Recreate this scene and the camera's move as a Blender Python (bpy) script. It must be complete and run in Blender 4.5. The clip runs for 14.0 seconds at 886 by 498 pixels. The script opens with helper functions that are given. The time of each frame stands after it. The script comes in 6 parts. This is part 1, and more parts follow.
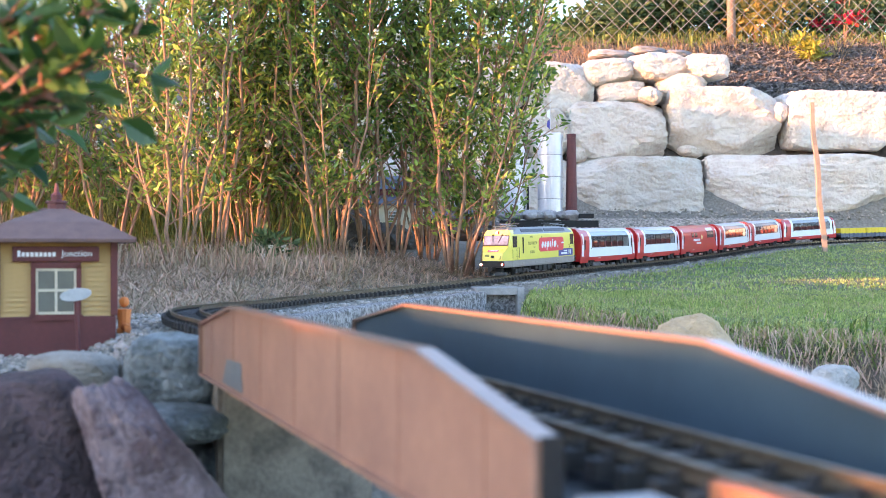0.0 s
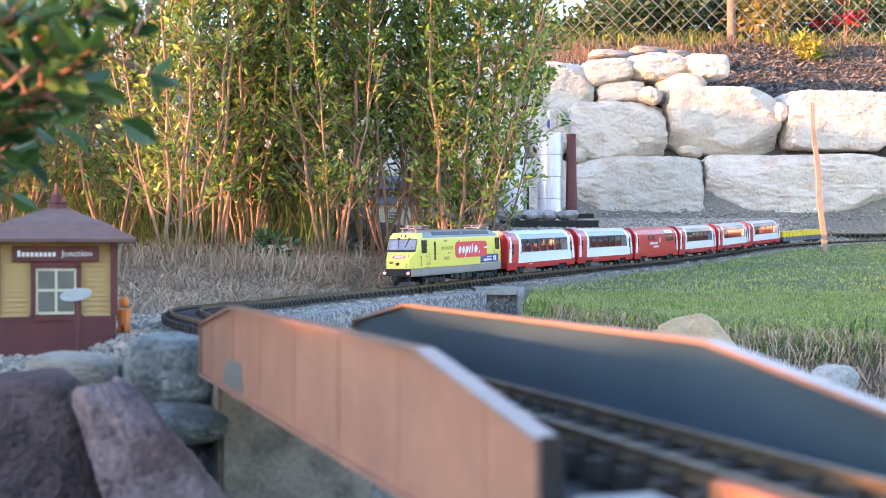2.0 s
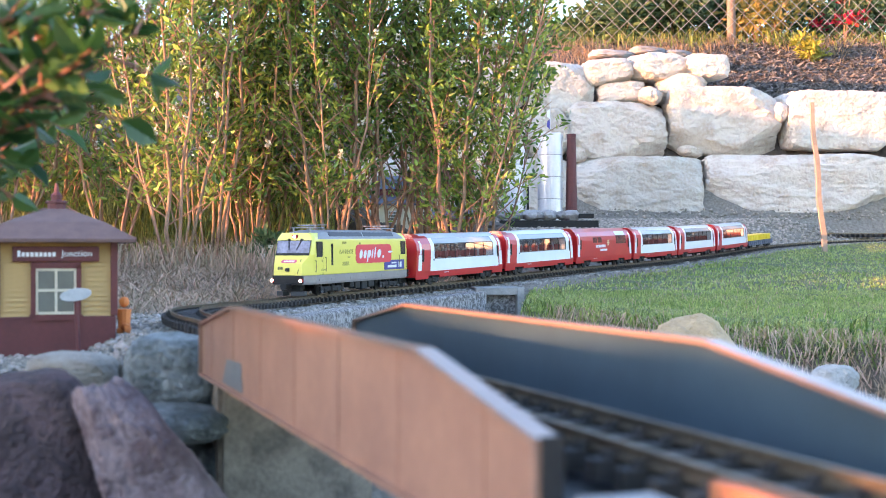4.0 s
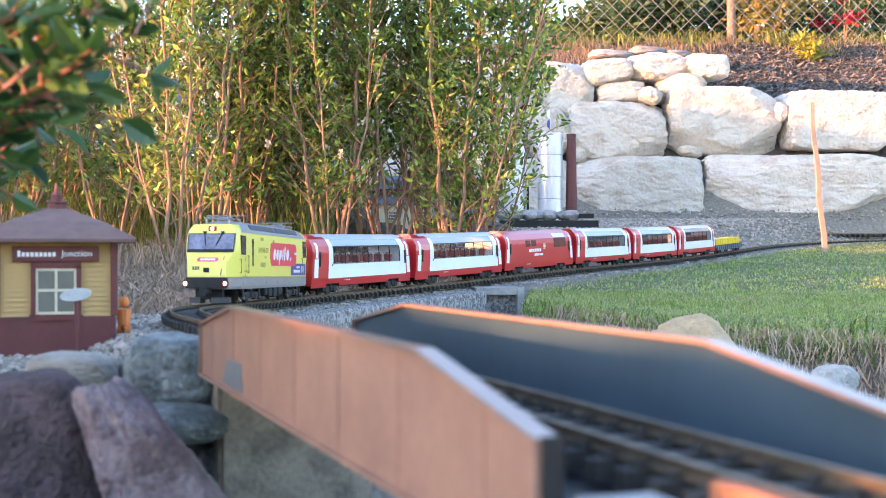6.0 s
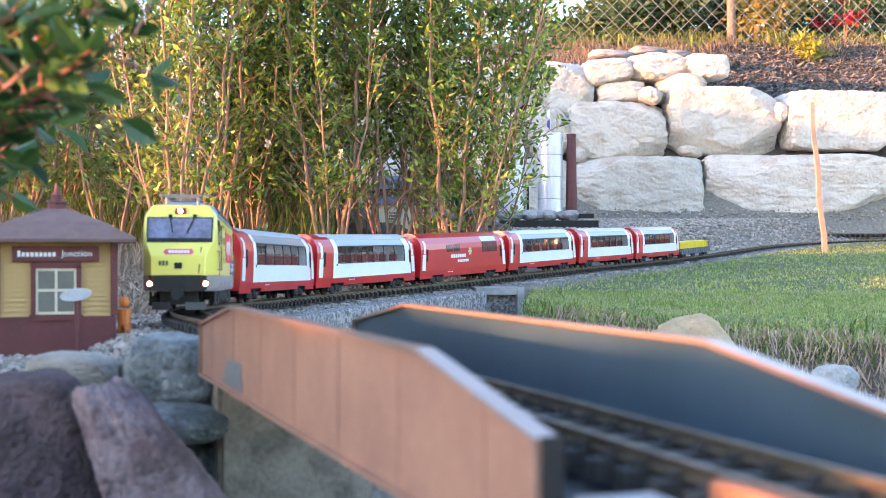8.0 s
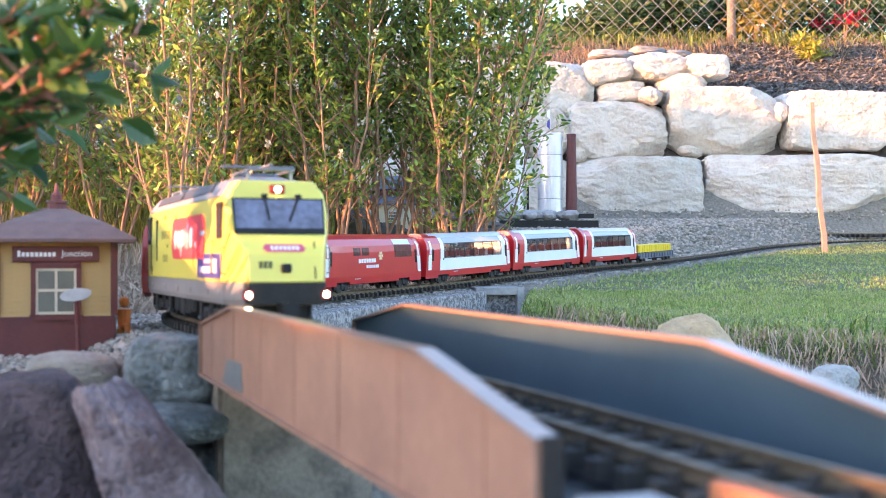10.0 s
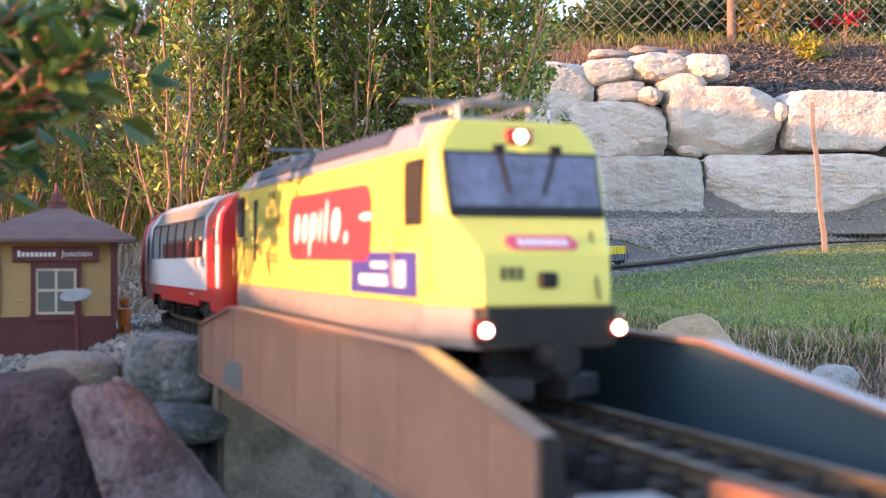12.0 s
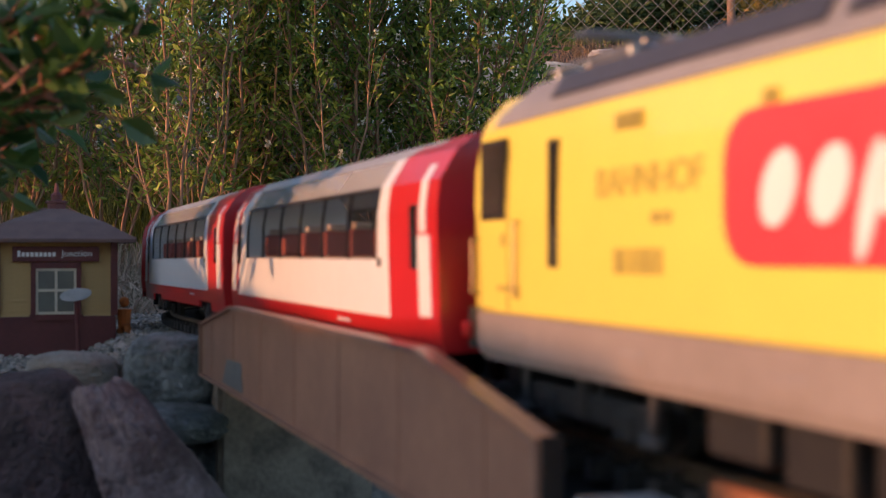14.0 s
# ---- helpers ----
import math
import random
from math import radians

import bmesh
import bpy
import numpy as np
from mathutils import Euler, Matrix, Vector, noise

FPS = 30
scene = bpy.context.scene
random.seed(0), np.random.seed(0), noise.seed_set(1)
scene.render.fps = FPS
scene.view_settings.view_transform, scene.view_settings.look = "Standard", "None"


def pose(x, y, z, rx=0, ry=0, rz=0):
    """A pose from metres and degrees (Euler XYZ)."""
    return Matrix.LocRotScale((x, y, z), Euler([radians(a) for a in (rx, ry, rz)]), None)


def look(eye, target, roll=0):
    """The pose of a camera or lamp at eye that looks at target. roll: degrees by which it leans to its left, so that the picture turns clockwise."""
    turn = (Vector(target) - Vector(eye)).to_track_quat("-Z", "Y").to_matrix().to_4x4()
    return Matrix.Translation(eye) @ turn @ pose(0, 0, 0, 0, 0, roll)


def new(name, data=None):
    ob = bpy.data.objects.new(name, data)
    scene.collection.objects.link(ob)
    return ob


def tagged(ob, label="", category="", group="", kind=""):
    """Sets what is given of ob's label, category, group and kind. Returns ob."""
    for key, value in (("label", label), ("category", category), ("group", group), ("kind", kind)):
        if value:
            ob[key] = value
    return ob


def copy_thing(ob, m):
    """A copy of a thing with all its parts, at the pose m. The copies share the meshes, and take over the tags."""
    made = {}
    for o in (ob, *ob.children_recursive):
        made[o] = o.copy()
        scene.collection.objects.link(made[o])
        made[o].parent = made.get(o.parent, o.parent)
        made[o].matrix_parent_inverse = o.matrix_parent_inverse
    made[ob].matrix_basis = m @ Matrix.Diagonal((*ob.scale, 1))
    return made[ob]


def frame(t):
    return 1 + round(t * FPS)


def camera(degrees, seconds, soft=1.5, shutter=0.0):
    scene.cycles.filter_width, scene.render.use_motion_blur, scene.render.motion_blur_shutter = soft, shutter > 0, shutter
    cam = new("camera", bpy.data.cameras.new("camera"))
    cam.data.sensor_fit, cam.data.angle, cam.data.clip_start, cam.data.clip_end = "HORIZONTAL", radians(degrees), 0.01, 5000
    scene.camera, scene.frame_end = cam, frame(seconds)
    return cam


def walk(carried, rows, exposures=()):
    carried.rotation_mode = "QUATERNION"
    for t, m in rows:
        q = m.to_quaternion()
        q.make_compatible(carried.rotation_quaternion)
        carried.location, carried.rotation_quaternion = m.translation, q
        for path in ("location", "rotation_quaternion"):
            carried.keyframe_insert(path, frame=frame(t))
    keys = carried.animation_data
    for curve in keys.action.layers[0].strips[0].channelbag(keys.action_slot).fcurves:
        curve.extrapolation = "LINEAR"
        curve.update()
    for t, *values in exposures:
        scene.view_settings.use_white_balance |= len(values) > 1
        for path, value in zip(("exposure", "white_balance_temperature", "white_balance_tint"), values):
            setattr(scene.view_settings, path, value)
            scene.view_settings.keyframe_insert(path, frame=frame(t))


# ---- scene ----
cam = camera(40.55, 14.0, 0.9, 0.3)
cam.data.dof.use_dof = True
cam.data.dof.focus_distance = 5.0
cam.data.dof.aperture_fstop = 9.4
EYE = (0.0, 0.0, 0.091)
AHEAD = (0.0, 5.0, 0.091 + 5.0 * math.tan(radians(0.30)))
walk(cam, [(0.0, look(EYE, AHEAD)), (14.0, look(EYE, AHEAD))],
     exposures=[(0.0, 3.52, 7150, 25), (3.5, 3.52, 7150, 25), (5.5, 3.62, 7150, 25), (10.8, 3.56, 7150, 25), (11.5, 3.22, 7200, 27), (12.0, 3.04, 7300, 28), (12.5, 2.74, 7350, 30), (13.0, 2.36, 7300, 34), (13.5, 1.92, 7250, 31), (14.0, 1.50, 7250, 25)])

# ---- light: a low evening sun from the side, clear sky ----
SUN_DIR = Vector((-1.0, -0.35, 0.11)).normalized()
world = bpy.data.worlds.new("evening_sky")
scene.world = world
world.use_nodes = True
wn = world.node_tree.nodes
sky = wn.new("ShaderNodeTexSky")
sky.sky_type = "NISHITA"
sky.sun_disc = False
sky.sun_elevation = math.asin(SUN_DIR.z)
sky.sun_rotation = math.atan2(SUN_DIR.x, SUN_DIR.y)
sky.dust_density = 0.6
sky.ozone_density = 2.5
wn["Background"].inputs["Strength"].default_value = 0.15
world.node_tree.links.new(sky.outputs[0], wn["Background"].inputs["Color"])
sun_data = bpy.data.lights.new("sun", "SUN")
sun_data.energy, sun_data.angle, sun_data.color = 1.75, radians(0.6), (1.0, 0.49, 0.23)
sun = new("sun", sun_data)
sun.matrix_world = look(SUN_DIR * 20, (0, 0, 0))


# ---- materials ----
def material(name, colour, colour2=None, rough=0.7, metal=0.0, scale=20.0, bump=0.0, fine=6.0, island=0.0,
             per_object=0.0, coat=0.0, spread=(0.35, 0.65), through_light=0.0):
    m = bpy.data.materials.new(name)
    m.use_nodes = True
    n, l = m.node_tree.nodes, m.node_tree.links
    p = n["Principled BSDF"]
    p.inputs["Roughness"].default_value = rough
    p.inputs["Metallic"].default_value = metal
    p.inputs["Coat Weight"].default_value = coat
    co = n.new("ShaderNodeTexCoord")
    big, small = n.new("ShaderNodeTexNoise"), n.new("ShaderNodeTexNoise")
    for t, s, det in ((big, scale, 4), (small, scale * fine, 6)):
        t.inputs["Scale"].default_value = s
        t.inputs["Detail"].default_value = det
        l.new(co.outputs["Object"], t.inputs["Vector"])
    ramp = n.new("ShaderNodeMapRange")
    ramp.inputs[1].default_value, ramp.inputs[2].default_value = spread
    add = n.new("ShaderNodeMix")
    add.inputs[0].default_value = 0.35
    l.new(big.outputs[0], add.inputs[2])
    l.new(small.outputs[0], add.inputs[3])
    l.new(add.outputs[0], ramp.inputs[0])
    mix = n.new("ShaderNodeMix")
    mix.data_type = "RGBA"
    c2 = colour2 or tuple(c * 0.8 for c in colour)
    mix.inputs[6].default_value = (*colour, 1)
    mix.inputs[7].default_value = (*c2, 1)
    l.new(ramp.outputs[0], mix.inputs[0])
    out = mix.outputs[2]
    if island or per_object:
        if island:
            rnd = n.new("ShaderNodeNewGeometry").outputs["Random Per Island"]
        else:
            rnd = n.new("ShaderNodeObjectInfo").outputs["Random"]
        amount = island or per_object
        hsv = n.new("ShaderNodeHueSaturation")
        val, hue = n.new("ShaderNodeMapRange"), n.new("ShaderNodeMapRange")
        val.inputs[3].default_value, val.inputs[4].default_value = 1 - amount, 1 + amount
        hue.inputs[3].default_value, hue.inputs[4].default_value = 0.5 + amount * 0.06, 0.5 - amount * 0.06
        l.new(rnd, val.inputs[0])
        l.new(rnd, hue.inputs[0])
        l.new(val.outputs[0], hsv.inputs["Value"])
        l.new(hue.outputs[0], hsv.inputs["Hue"])
        l.new(out, hsv.inputs["Color"])
        out = hsv.outputs[0]
    l.new(out, p.inputs["Base Color"])
    if bump:
        b = n.new("ShaderNodeBump")
        b.inputs["Strength"].default_value = min(1.0, bump)
        b.inputs["Distance"].default_value = 0.6 / scale * bump
        l.new(add.outputs[0], b.inputs["Height"])
        l.new(b.outputs[0], p.inputs["Normal"])
    if through_light:
        tr, ms = n.new("ShaderNodeBsdfTranslucent"), n.new("ShaderNodeMixShader")
        ms.inputs[0].default_value = through_light
        l.new(out, tr.inputs["Color"])
        l.new(p.outputs[0], ms.inputs[1])
        l.new(tr.outputs[0], ms.inputs[2])
        l.new(ms.outputs[0], n["Material Output"].inputs["Surface"])
    return m


def glow(name, colour, strength):
    m = material(name, colour)
    p = m.node_tree.nodes["Principled BSDF"]
    p.inputs["Emission Color"].default_value = (*colour, 1)
    p.inputs["Emission Strength"].default_value = strength
    return m


def glass_material(name, tint, clear):
    m = bpy.data.materials.new(name)
    m.use_nodes = True
    n, l = m.node_tree.nodes, m.node_tree.links
    p = n["Principled BSDF"]
    p.inputs["Base Color"].default_value = (*tint, 1)
    p.inputs["Roughness"].default_value = 0.06
    tr, ms = n.new("ShaderNodeBsdfTransparent"), n.new("ShaderNodeMixShader")
    tr.inputs[0].default_value = (0.93, 0.94, 0.95, 1)
    ms.inputs[0].default_value = clear
    l.new(p.outputs[0], ms.inputs[1])
    l.new(tr.outputs[0], ms.inputs[2])
    l.new(ms.outputs[0], n["Material Output"].inputs["Surface"])
    return m


M = {
    "lawn": material("lawn_soil", (0.07, 0.10, 0.035), (0.12, 0.12, 0.055), 0.95, scale=6, bump=0.5),
    "gravel": material("gravel_ground", (0.28, 0.245, 0.205), (0.14, 0.122, 0.104), 0.95, scale=60, bump=1.0),
    "dirt": material("dry_soil", (0.20, 0.155, 0.115), (0.11, 0.085, 0.065), 0.95, scale=14, bump=0.8),
    "mulch": material("bark_mulch", (0.13, 0.10, 0.085), (0.05, 0.04, 0.035), 0.95, scale=25, bump=1.0),
    "pebble": material("ballast_stone", (0.35, 0.325, 0.30), (0.2, 0.185, 0.17), 0.85, scale=80, island=0.45),
    "warm_pebble": material("river_pebble", (0.39, 0.33, 0.27), (0.22, 0.185, 0.155), 0.8, scale=60, island=0.5),
    "limestone": material("limestone", (0.585, 0.515, 0.45), (0.45, 0.345, 0.275), 0.9, scale=7, bump=0.7, fine=6, per_object=0.08, spread=(0.46, 0.68)),
    "slate": material("slate_stone", (0.23, 0.25, 0.245), (0.075, 0.088, 0.085), 0.6, scale=24, bump=1.0, spread=(0.4, 0.6)),
    "purple_stone": material("purple_stone", (0.10, 0.062, 0.068), (0.042, 0.028, 0.032), 0.75, scale=24, bump=1.0, spread=(0.4, 0.6)),
    "pink_stone": material("pink_stone", (0.28, 0.205, 0.21), (0.12, 0.075, 0.08), 0.75, scale=24, bump=1.0, spread=(0.4, 0.6)),
    "concrete": material("weathered_concrete", (0.40, 0.315, 0.235), (0.17, 0.135, 0.105), 0.9, scale=22, bump=0.5),
    "block": material("pebble_block", (0.36, 0.335, 0.33), (0.12, 0.11, 0.108), 0.95, scale=75, bump=1.0, fine=2.5, spread=(0.42, 0.56)),
    "block_plain": material("grey_block", (0.32, 0.31, 0.31), (0.22, 0.215, 0.21), 0.9, scale=40, bump=0.3),
    "girder": material("rust_brown_paint", (0.34, 0.175, 0.115), (0.25, 0.125, 0.085), 0.55, scale=18, bump=0.08),
    "girder_edge": material("worn_gloss_edge", (0.29, 0.165, 0.12), (0.22, 0.125, 0.095), 0.32, scale=25, coat=0.3),
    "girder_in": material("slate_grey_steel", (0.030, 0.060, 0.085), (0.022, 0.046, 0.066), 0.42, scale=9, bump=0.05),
    # orange that paints low sun on the near rail's edge
    "edging": material("sunlit_orange", (0.30, 0.11, 0.05), (0.23, 0.085, 0.04), 0.6, scale=30, bump=0.1),
    "patch": material("grey_blue_shade", (0.14, 0.16, 0.17), (0.10, 0.115, 0.125), 0.5, scale=30),
    "sleeper": material("dark_sleeper", (0.035, 0.03, 0.028), (0.02, 0.018, 0.017), 0.8, scale=90, per_object=0.3),
    "rail": material("brass_rail", (0.22, 0.175, 0.125), (0.11, 0.088, 0.066), 0.42, 0.8, scale=40, bump=0.05),
    "yellow": material("yellow_paint", (0.76, 0.64, 0.115), (0.72, 0.60, 0.105), 0.35, scale=9, coat=0.3),
    "loco_grey": material("grey_paint", (0.27, 0.235, 0.225), (0.22, 0.19, 0.18), 0.45, scale=20),
    "roof_grey": material("roof_grey_paint", (0.26, 0.25, 0.26), (0.20, 0.195, 0.205), 0.45, scale=20),
    "black": material("black_plastic", (0.018, 0.018, 0.02), (0.03, 0.03, 0.03), 0.5, scale=40),
    "wheel": material("dark_wheel", (0.05, 0.048, 0.047), (0.03, 0.03, 0.03), 0.5, 0.4, scale=60),
    "metal": material("dull_metal", (0.3, 0.3, 0.31), (0.2, 0.2, 0.2), 0.4, 0.6, scale=60),
    "red": material("red_paint", (0.55, 0.02, 0.022), (0.47, 0.016, 0.02), 0.32, scale=12, coat=0.3),
    "ad_red": material("poster_red", (0.80, 0.055, 0.07), (0.72, 0.045, 0.06), 0.4, scale=20),
    "ad_blue": material("poster_blue", (0.05, 0.05, 0.25), (0.04, 0.04, 0.21), 0.4, scale=20),
    "ink": material("dark_print", (0.10, 0.09, 0.02), (0.13, 0.12, 0.03), 0.5, scale=30),
    "faint_print": material("faint_print", (0.30, 0.25, 0.06), (0.36, 0.30, 0.07), 0.5, scale=30),
    "white": material("white_paint", (0.74, 0.77, 0.80), (0.68, 0.71, 0.74), 0.3, scale=10, coat=0.3),
    "seat": material("red_seat", (0.42, 0.11, 0.095), (0.33, 0.08, 0.07), 0.8, scale=40),
    "interior": material("tan_interior", (0.52, 0.43, 0.37), (0.43, 0.35, 0.30), 0.8, scale=30),
    "glass": glass_material("tinted_glass", (0.03, 0.035, 0.04), 0.86),
    "lamp_on": glow("lit_lamp", (1.0, 0.84, 0.58), 3.0),
    "cab_glass": material("cab_side_glass", (0.06, 0.05, 0.045), (0.03, 0.028, 0.028), 0.12, scale=40),
    "lamp_red": material("red_lens", (0.28, 0.012, 0.014), rough=0.2),
    "cargo_yellow": material("yellow_plastic", (0.75, 0.52, 0.02), (0.68, 0.46, 0.02), 0.4, scale=20),
    "wagon_blue": material("grey_blue_steel", (0.11, 0.13, 0.18), (0.07, 0.085, 0.12), 0.5, scale=25),
}


# ---- mesh helpers ----
def box(bm, x0, x1, y0, y1, z0, z1, bevel=0.0):
    v = [bm.verts.new((x, y, z)) for z in (z0, z1) for y in (y0, y1) for x in (x0, x1)]
    faces = [bm.faces.new([v[i] for i in q]) for q in
             ((0, 2, 3, 1), (4, 5, 7, 6), (0, 1, 5, 4), (1, 3, 7, 5), (3, 2, 6, 7), (2, 0, 4, 6))]
    if bevel:
        edges = list({e for f in faces for e in f.edges})
        bmesh.ops.bevel(bm, geom=edges, offset=bevel, segments=2, affect="EDGES", profile=0.5)


def loft(bm, rings, cap=True):
    rows = [[bm.verts.new(p) for p in ring] for ring in rings]
    k = len(rows[0])
    for a, b in zip(rows, rows[1:]):
        for i in range(k):
            bm.faces.new((a[i], a[(i + 1) % k], b[(i + 1) % k], b[i]))
    if cap:
        bm.faces.new(rows[0][::-1])
        bm.faces.new(rows[-1])


def rod(bm, a, b, r0, r1=None, sides=8, cap=True):
    a, b = Vector(a), Vector(b)
    q = (b - a).to_track_quat("Z", "Y")
    rings = []
    for p, r in ((a, r0), (b, r0 if r1 is None else r1)):
        rings.append([p + q @ Vector((r * math.cos(2 * math.pi * i / sides), r * math.sin(2 * math.pi * i / sides), 0))
                      for i in range(sides)])
    loft(bm, rings, cap)


def as_mesh(name, bm, mat, smooth=False):
    bmesh.ops.recalc_face_normals(bm, faces=bm.faces[:])
    me = bpy.data.meshes.new(name)
    bm.to_mesh(me)
    bm.free()
    me.materials.append(mat)
    if smooth:
        me.shade_smooth()
    return me


def part(name, bm, mat, parent, label="", smooth=False):
    ob = new(name, as_mesh(name, bm, mat, smooth))
    ob.parent = parent
    if label:
        tagged(ob, label)
    return ob


def solo(name, bm, mat, label, category, kind="", group="", smooth=False):
    return tagged(new(name, as_mesh(name, bm, mat, smooth)), label, category, group, kind)


def thing(name, label, category, group="", kind="", at=None):
    ob = new(name)
    ob.empty_display_size = 0.05
    if at is not None:
        ob.matrix_basis = at
    return tagged(ob, label, category, group, kind)


def raw(name, verts, faces, mat, parent=None, smooth=False):
    me = bpy.data.meshes.new(name)
    me.from_pydata([tuple(v) for v in verts], [], [tuple(f) for f in faces])
    me.materials.append(mat)
    if smooth:
        me.shade_smooth()
    ob = new(name, me)
    ob.parent = parent
    return ob


# ---- the line of the railway: heading and height every 0.45 m, counted back from the bridge ----
STEP = 0.45
HEADING = [1.922, 1.922, 1.927, 1.958, 1.955, 1.749, 1.521, 1.404, 1.194, 1.096, 1.073, 1.075, 1.05, 1.055, 1.06, 1.07,
           1.055, 1.05, 1.07, 1.016, 0.814, 0.634, 0.454, 0.30, 0.2, 0.15, 0.1, 0.05, 0.0]
HEIGHT = [0, 0, 0, 0, -0.001, -0.006, -0.017, -0.025, -0.022, -0.014, -0.002, 0.0145, 0.029, 0.042, 0.053, 0.067,
          0.083, 0.1005, 0.1206, 0.1419, 0.1646, 0.1887, 0.205, 0.215, 0.22, 0.222, 0.224, 0.225, 0.225]
FINE = 0.03
ls = np.arange(0, STEP * (len(HEADING) - 1), FINE)
lth = np.interp(ls, np.arange(len(HEADING)) * STEP, HEADING)
lz = np.interp(ls, np.arange(len(HEIGHT)) * STEP, HEIGHT)
lx = 0.301 + np.concatenate([[0], np.cumsum(np.cos(lth[:-1]) * FINE)])
ly = 0.080 + np.concatenate([[0], np.cumsum(np.sin(lth[:-1]) * FINE)])
U0 = np.array([math.cos(HEADING[0]), math.sin(HEADING[0])])
N0 = np.array([U0[1], -U0[0]])
P0 = np.array([0.301, 0.080])


def line_at(s):
    if s < 0:
        return Vector((P0[0] + U0[0] * s, P0[1] + U0[1] * s, 0.0))
    return Vector((np.interp(s, ls, lx), np.interp(s, ls, ly), np.interp(s, ls, lz)))


def line_dir(s):
    return (line_at(s + 0.02) - line_at(s - 0.02)).normalized()


def beside(s, off, up=0.0):
    u = line_dir(s)
    return line_at(s) + Vector((u.y, -u.x, 0)).normalized() * off + Vector((0, 0, up))


def on_bridge(s, off, z):
    return Vector((P0[0] + U0[0] * s + N0[0] * off, P0[1] + U0[1] * s + N0[1] * off, z))


# ---- ground ----
def smooth_step(v, a, b):
    t = np.clip((v - a) / (b - a), 0, 1)
    return t * t * (3 - 2 * t)


def ground_height(x, y):
    x, y = np.asarray(x, float), np.asarray(y, float)
    shape = x.shape
    x, y = x.ravel(), y.ravel()
    k = np.arange(len(ls))[::3]
    dist = np.full(x.shape, 1e9)
    best = np.zeros(x.shape, int)
    for i in k:
        d = (x - lx[i]) ** 2 + (y - ly[i]) ** 2
        m = d < dist
        dist[m], best[m] = d[m], i
    dist = np.sqrt(dist)
    off = (x - lx[best]) * np.sin(lth[best]) - (y - ly[best]) * np.cos(lth[best])
    bed = lz[best] - 0.028
    sb = (x - P0[0]) * U0[0] + (y - P0[1]) * U0[1]
    # outside of the curve: station pad, dry bank, then the foot of the stone wall
    out = np.interp(y, [1.5, 2.4, 3.2, 4.2, 5.5, 7.0, 8.6, 9.1], [-0.066, -0.062, -0.03, 0.035, 0.095, 0.19, 0.33, 0.36])
    rise = np.interp(y, [9.15, 9.75, 11.2, 14.0], [0.0, 0.98, 1.70, 1.85])
    out = out + rise * smooth_step(x, -9, -5)
    # hill added past the left edge to keep sun off the lower wall
    out = out + 1.62 * smooth_step(-x, 2.0, 3.6) * smooth_step(y, 5.4, 7.0) * (1 - smooth_step(y, 9.15, 9.75))
    # inside of the curve: lawn and the small valley under the bridge
    lawn = np.interp(y, [2.3, 2.6, 4.0, 6.0, 8.0, 9.0], [-0.115, -0.105, -0.06, 0.03, 0.13, 0.22])
    edge = np.interp(x, [0.0, 0.17, 0.24, 0.67, 1.2, 2.5], [4.6, 4.25, 3.55, 2.72, 2.58, 2.55])
    beside_track = np.where(y < 4.9, smooth_step(x - 0.22 - 0.10 * (y - 3.45), -0.06, 0.01), 1.0)
    inside = -0.24 + (lawn + 0.24) * smooth_step(y - edge, -0.10, 0.04) * beside_track
    edge = np.where(beside_track < 0.9, 99.0, edge)
    far_side = off < 0
    z = np.where(far_side, bed + (out - bed) * smooth_step(dist, 0.08, np.where(y < 2.6, 0.2, 0.55)), bed + (inside - bed) * smooth_step(dist, 0.125, 0.2))
    up_wall = (rise > 0) & (y > 9.15)
    z = np.where(up_wall, out, z)
    pad = np.where(x < -0.2, y - 1.47 - 0.30 * np.clip(-0.29 - x, 0, 9), sb - 1.46)
    valley = -0.24 + 0 * x
    z = valley + (z - valley) * np.where(far_side & (sb < 3), smooth_step(pad, -0.05, 0.03), smooth_step(sb, 1.44, 1.5))
    z = np.where((off >= 0) & (sb < 1.5), np.maximum(z, inside), z)
    near = smooth_step(-sb, -0.47, -0.43)
    z = z * (1 - near) - 0.05 * near
    # unseen rise added on the left; heights tuned to shade girders and lawn
    bank = smooth_step(-x, 1.35, 2.0) * (1 - smooth_step(y, 4.2, 5.4)) * smooth_step(y, -2.5, -1.5)
    z = z * (1 - bank) + np.interp(y, [-0.5, -0.30, -0.20, -0.05, 0.1, 0.3, 0.9, 1.6, 3.5, 4.4, 4.8], [0.17, 0.18, 0.272, 0.272, 0.259, 0.25, 0.246, 0.37, 0.37, 0.33, 0.22]) * bank
    far_out = smooth_step(np.hypot(x, y), 14, 40)
    return (z * (1 - far_out) + 1.6 * far_out * smooth_step(y, -5, 15)).reshape(shape), off.reshape(shape), dist.reshape(shape), sb.reshape(shape), edge.reshape(shape)


